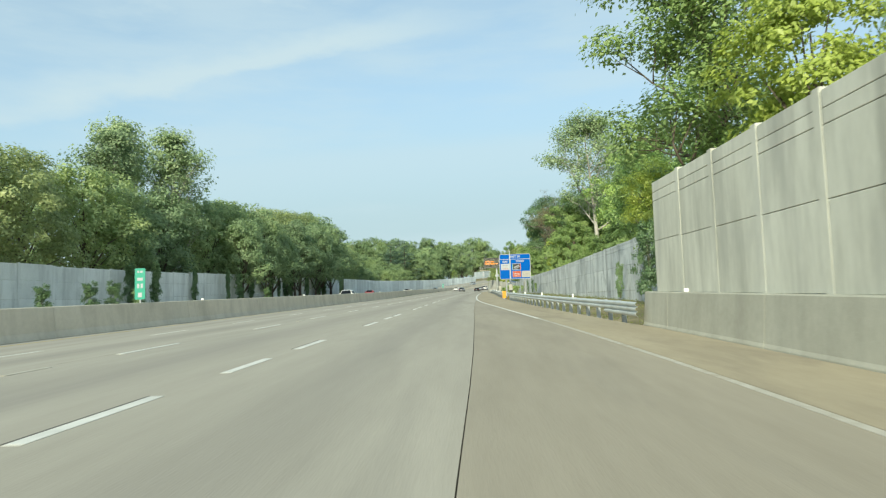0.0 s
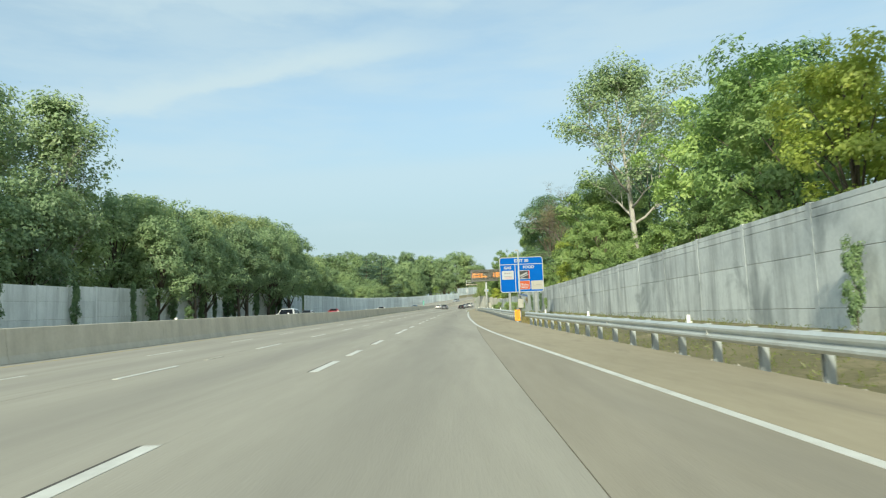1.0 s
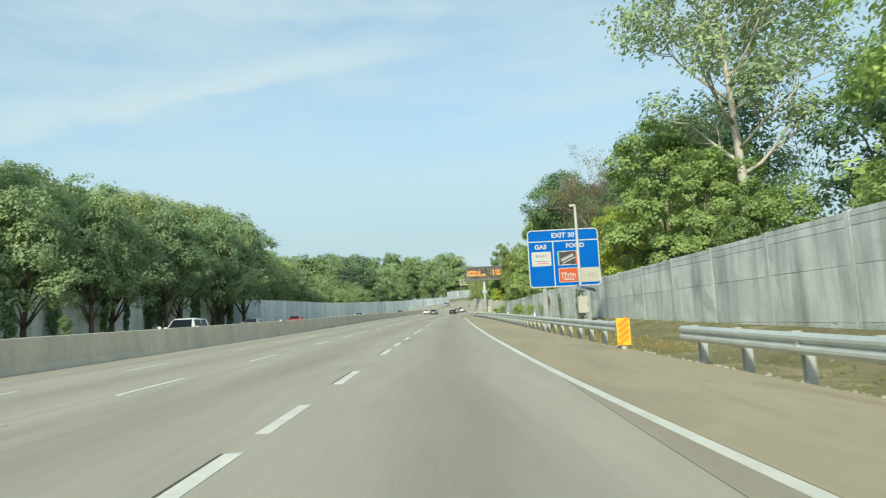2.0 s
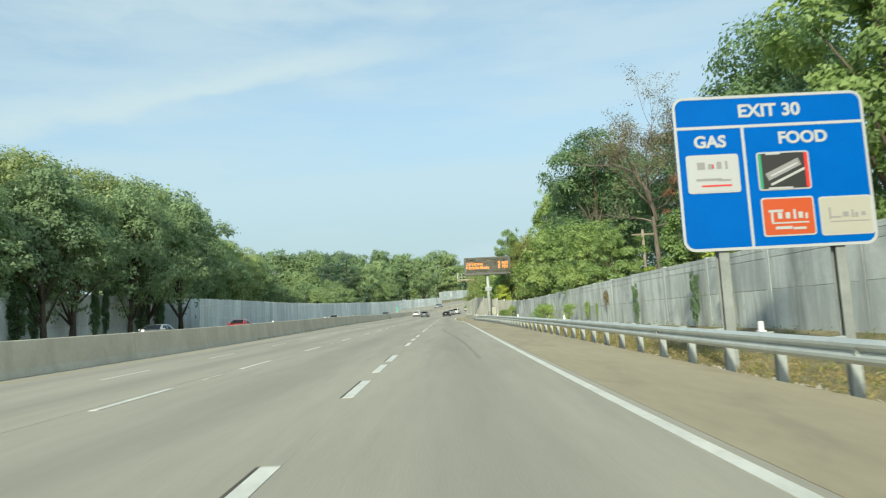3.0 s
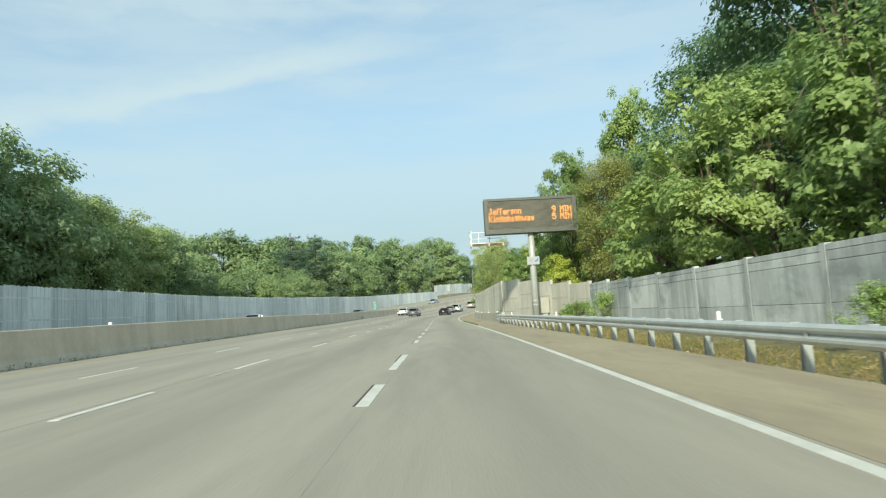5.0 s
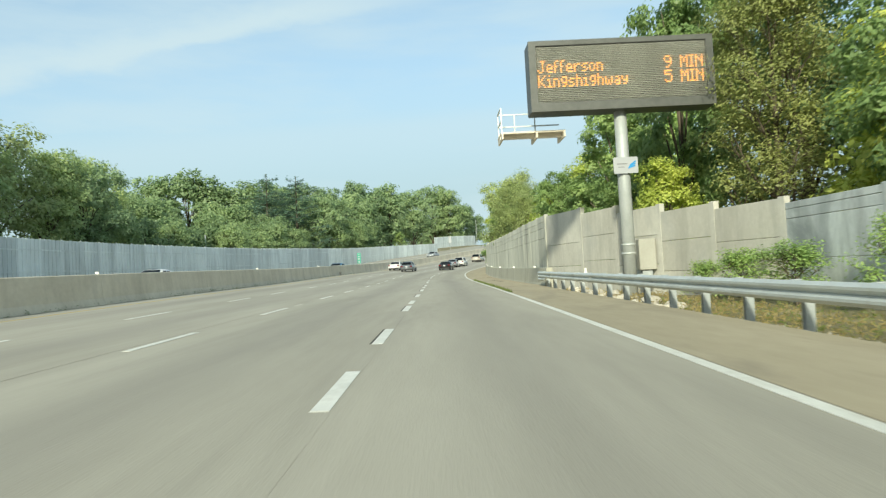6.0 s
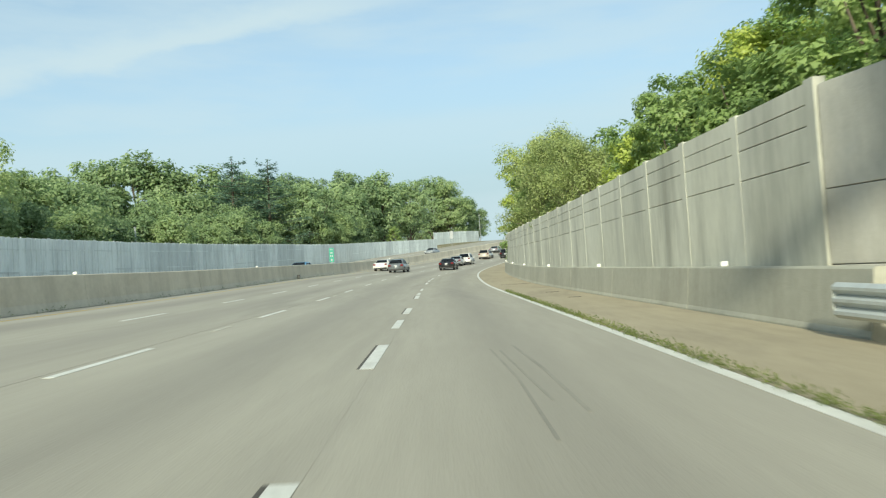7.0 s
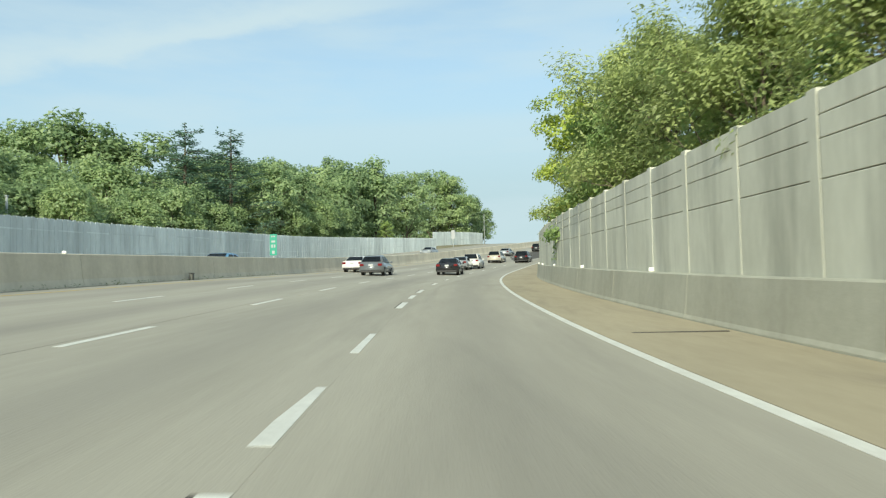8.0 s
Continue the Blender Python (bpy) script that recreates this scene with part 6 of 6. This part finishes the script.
def rubble(name, label, u0, u1, s0, s1, n, seed):
    """Loose small stones, each an uneven little lump half sunk in the ground."""
    rng = np.random.default_rng(seed)
    u, s_ = u0 + (u1 - u0) * rng.uniform(0, 1, n) ** 1.6, rng.uniform(s0, s1, n)
    c = np.array([at(RAIL_U(b) + a, b, ground_height(RAIL_U(b) + a, b) + 0.01) for a, b in zip(u, s_)])
    six = np.array([(1, 0, 0), (0, 1, 0), (-1, 0, 0), (0, -1, 0), (0, 0, 0.7), (0, 0, -0.7)])
    tri = np.array([(0, 1, 4), (1, 2, 4), (2, 3, 4), (3, 0, 4), (1, 0, 5), (2, 1, 5), (3, 2, 5), (0, 3, 5)])
    v = c[:, None, :] + six[None] * rng.uniform(0.02, 0.075, (n, 1, 1)) * rng.uniform(0.6, 1.3, (n, 6, 1))
    f = (tri[None] + 6 * np.arange(n)[:, None, None]).reshape(-1, 3)
    me = bpy.data.meshes.new(name)
    me.from_pydata(v.reshape(-1, 3).tolist(), [], f.tolist())
    me.materials.append(M_STONE)
    tagged(new(name, me), label, "gravel", kind="stuff")


rubble("gravel", "loose grey and tan gravel along the edge of the shoulder", 0.02, 1.1, 24, 190, 9000, 8)


def rock_mesh(seed):
    """A broken stone: a coarse ball cut by a few random planes."""
    rng = random.Random(seed)
    bm = bmesh.new()
    bmesh.ops.create_icosphere(bm, subdivisions=2, radius=1.0)
    for k in range(9):
        d = Vector((rng.gauss(0, 1), rng.gauss(0, 1), rng.gauss(0, 0.8))).normalized()
        c = rng.uniform(0.5, 0.85)
        for v in bm.verts:
            over = v.co.dot(d) - c
            if over > 0:
                v.co -= d * over
    for v in bm.verts:
        v.co *= rng.uniform(0.95, 1.05)
        v.co.z *= 0.68
    return data_of("rock", bm, M_ROCK)


# broken stone heaped behind the end of the guard rail
r_rng = random.Random(21)
rocks = [rock_mesh(q) for q in range(4)]
for q in range(46):
    s_, size_ = r_rng.uniform(174.5, 190.0), r_rng.uniform(0.10, 0.20) * (1.6 if q % 6 == 0 else 1.0)
    u_ = RAIL_U(s_) + r_rng.uniform(0.42, 1.5)
    stone = new("rock", rocks[q % 4])
    stone.matrix_basis = Matrix.Translation(at(u_, s_, ground_height(u_, s_) + 0.35 * size_)) @ Matrix.Rotation(r_rng.uniform(0, 6.28), 4, "Z") @ Matrix.Diagonal((size_ * 1.3, size_, size_ * r_rng.uniform(0.8, 1.1), 1))
    tagged(stone, "pale broken limestone rock behind the guard rail", "rock", "rocks behind the guard rail")


# ---- vehicles ----
def car_profile(kind):
    """Side outline (y from the tail forward, z): lower body and glasshouse."""
    if kind == "suv":
        body = [(0.0, 0.42), (-0.02, 0.75), (0.04, 1.02), (0.3, 1.08), (3.1, 1.08), (4.35, 0.96), (4.62, 0.74), (4.66, 0.42)]
        house = [(0.10, 1.06), (0.42, 1.66), (2.35, 1.74), (2.75, 1.66), (3.35, 1.06)]
        return body, house, 4.66, 0.94, 0.36
    if kind == "hatch":
        body = [(0.0, 0.38), (-0.02, 0.66), (0.05, 1.00), (0.3, 1.05), (3.15, 1.0), (4.3, 0.80), (4.5, 0.60), (4.52, 0.38)]
        house = [(0.08, 1.00), (0.62, 1.46), (1.5, 1.57), (2.2, 1.56), (3.35, 0.98)]
        return body, house, 4.52, 0.88, 0.325
    body = [(0.0, 0.40), (-0.02, 0.70), (0.06, 0.98), (0.75, 1.02), (3.3, 0.98), (4.55, 0.80), (4.75, 0.60), (4.78, 0.40)]
    house = [(0.65, 0.99), (1.35, 1.40), (2.1, 1.46), (2.75, 1.42), (3.65, 0.96)]
    return body, house, 4.78, 0.91, 0.335


def car(kind, paint, m, label):
    body, house, length, half, wheel = car_profile(kind)
    ob = thing("car", m, label, "car", "cars on the highway")

    def prism(outline, w_low, w_top, z_low, z_top, base_close=None):
        bm = bmesh.new()
        left, right = [], []
        for y, z in outline:
            t = min(max((z - z_low) / (z_top - z_low), 0), 1)
            w = w_low + (w_top - w_low) * t
            left.append(bm.verts.new((-w, y, z)))
            right.append(bm.verts.new((w, y, z)))
        n = len(outline)
        for k in range(n):
            j = (k + 1) % n
            bm.faces.new((left[k], left[j], right[j], right[k]))
        bm.faces.new(left[::-1])
        bm.faces.new(right)
        bmesh.ops.recalc_face_normals(bm, faces=bm.faces[:])
        return bm
    low = [(length - 0.06, 0.27), (0.10, 0.27)]
    bm = prism(body + low, half, half * 0.95, 0.6, 1.05)
    bmesh.ops.bevel(bm, geom=bm.edges[:], offset=0.055, segments=2, affect="EDGES")
    part("body", bm, paint, ob, "", True)
    zl, zt = house[0][1], max(z for _, z in house)
    bm = prism(house, half * 0.93, half * 0.70, zl, zt)
    bmesh.ops.bevel(bm, geom=bm.edges[:], offset=0.05, segments=2, affect="EDGES")
    part("roof", bm, paint, ob, "", True)

    # glass, a little proud of the pillars
    def pane(name, corners):
        bm = bmesh.new()
        v = [bm.verts.new(c) for c in corners]
        f = bm.faces.new(v)
        bmesh.ops.solidify(bm, geom=[f], thickness=0.012)
        part(name, bm, M_GLASS, ob, "dark tinted glass")

    def width_at(z):
        return half * (0.93 + (0.70 - 0.93) * (z - zl) / (zt - zl))
    (ya, za), (yb, zb) = house[0], house[1]
    a, b = 0.10, 0.94
    p0, p1 = (ya + (yb - ya) * a, za + (zb - za) * a), (ya + (yb - ya) * b, za + (zb - za) * b)
    o = 0.016
    pane("rear_window", [(-width_at(p0[1]) + 0.07, p0[0] - o, p0[1] + o), (width_at(p0[1]) - 0.07, p0[0] - o, p0[1] + o), (width_at(p1[1]) - 0.07, p1[0] - o, p1[1] + o), (-width_at(p1[1]) + 0.07, p1[0] - o, p1[1] + o)])
    (ya, za), (yb, zb) = house[-1], house[-2]
    p0, p1 = (ya + (yb - ya) * a, za + (zb - za) * a), (ya + (yb - ya) * b, za + (zb - za) * b)
    pane("windscreen", [(-width_at(p0[1]) + 0.1, p0[0] + o, p0[1] + o), (width_at(p0[1]) - 0.1, p0[0] + o, p0[1] + o), (width_at(p1[1]) - 0.1, p1[0] + o, p1[1] + o), (-width_at(p1[1]) + 0.1, p1[0] + o, p1[1] + o)])
    y0, y1 = house[1][0], house[-2][0]
    zb_, zt_ = zl + 0.06, zt - 0.12
    mid = (y0 + y1) / 2 + 0.1
    for sx in (-1, 1):
        for ya, yb, ta, tb in ((house[0][0] + 0.55, mid - 0.05, y0 + 0.30, mid - 0.05), (mid + 0.05, house[-1][0] - 0.40, mid + 0.05, y1 + 0.02)):
            wl, wh = (width_at(zb_) + 0.012) * sx, (width_at(zt_) + 0.012) * sx
            pane("side_window", [(wl, ya, zb_), (wl, yb, zb_), (wh, tb, zt_), (wh, ta, zt_)])
    bm0 = bmesh.new()
    tube(bm0, [(-0.11, 0, 0), (0.11, 0, 0)], [wheel, wheel], 18)
    tyre = data_of("tyre", bm0, M_TYRE)
    bm1 = bmesh.new()
    tube(bm1, [(-0.118, 0, 0), (0.118, 0, 0)], [wheel * 0.62, wheel * 0.62], 14)
    rim = data_of("rim", bm1, M_RIM)
    for sx in (-1, 1):
        for yy in (0.92, length - 0.95):
            w = new("wheel", tyre)
            w.parent = ob
            w.matrix_basis = Matrix.Translation((sx * (half - 0.10), yy, wheel))
            q = new("rim", rim)
            q.parent = w
    zt_l = 0.90 if kind != "suv" else 1.0
    for sx in (-1, 1):
        x0, x1 = sorted((sx * (half - 0.34), sx * (half - 0.03)))
        part("tail_lamp", cube_of(x0, x1, -0.035, 0.10, zt_l - 0.17, zt_l, 0.03), M_LAMP, ob, "red tail lamp")
        part("head_lamp", cube_of(x0, x1, length - 0.16, length - 0.01, 0.62, 0.74, 0.015), M_HEAD, ob, "clear head lamp")
        x0, x1 = sorted((sx * (half + 0.0), sx * (half + 0.17)))
        part("mirror", cube_of(x0, x1, house[-1][0] - 0.45, house[-1][0] - 0.30, zl - 0.02, zl + 0.13, 0.03), paint, ob)
    part("bumper", cube_of(-half + 0.10, half - 0.10, -0.05, 0.1, 0.26, 0.42, 0.03), M_BLACK, ob, "dark lower bumper")
    part("number_plate", cube_of(-0.16, 0.16, -0.045, -0.015, 0.72, 0.86), M_PLATE, ob, "pale number plate")
    return ob


def paint(name, colour):
    return plain(name, colour, 0.28, 0.25, coat=0.6)


P_WHITE, P_SILVER, P_BLACK = plain("white_car_paint", (0.74, 0.74, 0.72), 0.3, coat=0.6), paint("silver_car_paint", (0.32, 0.34, 0.36)), plain("black_car_paint", (0.02, 0.02, 0.022), 0.25, coat=0.6)
P_GREY = paint("grey_car_paint", (0.17, 0.185, 0.20))
P_RED, P_BLUE, P_TAN = plain("red_car_paint", (0.40, 0.03, 0.03), 0.3, coat=0.6), plain("blue_car_paint", (0.08, 0.22, 0.38), 0.3, coat=0.6), paint("pale_gold_car_paint", (0.58, 0.54, 0.46))
for kind, col, u, s, label in (
        ("hatch", P_GREY, -6.15, 257.6, "dark grey hatchback car driving in the middle lane"), ("sedan", P_WHITE, -9.7, 265.0, "white sedan car beside the median lane"),
        ("sedan", P_BLACK, -1.16, 263.0, "black sedan car with red tail lamps driving up the highway"), ("sedan", P_SILVER, -2.5, 277.5, "grey sedan close beside other cars in the middle lane"),
        ("suv", P_WHITE, -1.95, 282.0, "white suv driving up the highway"), ("suv", P_TAN, -2.6, 302.0, "pale gold suv driving up the highway"),
        ("suv", P_BLACK, 1.05, 303.0, "black suv in the outer lane"), ("sedan", P_SILVER, -6.3, 325.0, "grey sedan further up the highway"), ("suv", P_BLACK, -5.2, 346.0, "dark suv far up the highway")):
    car(kind, col, frame_at(u, s), label)
for kind, col, u, s, label in (
        ("suv", P_WHITE, -15.3, 100.5, "white suv on the opposite carriageway"), ("sedan", P_SILVER, -22, 138.0, "grey sedan on the opposite carriageway"), ("sedan", P_RED, -22.2, 161.0, "red sedan on the opposite carriageway"),
        ("sedan", P_WHITE, -18.5, 206.1, "white sedan on the opposite carriageway"), ("sedan", P_BLUE, -15.0, 254.1, "blue sedan on the opposite carriageway"), ("sedan", P_SILVER, -18.5, 323.1, "silver sedan far up the opposite carriageway")):
    car(kind, col, frame_at(u, s, 0, math.pi), label)
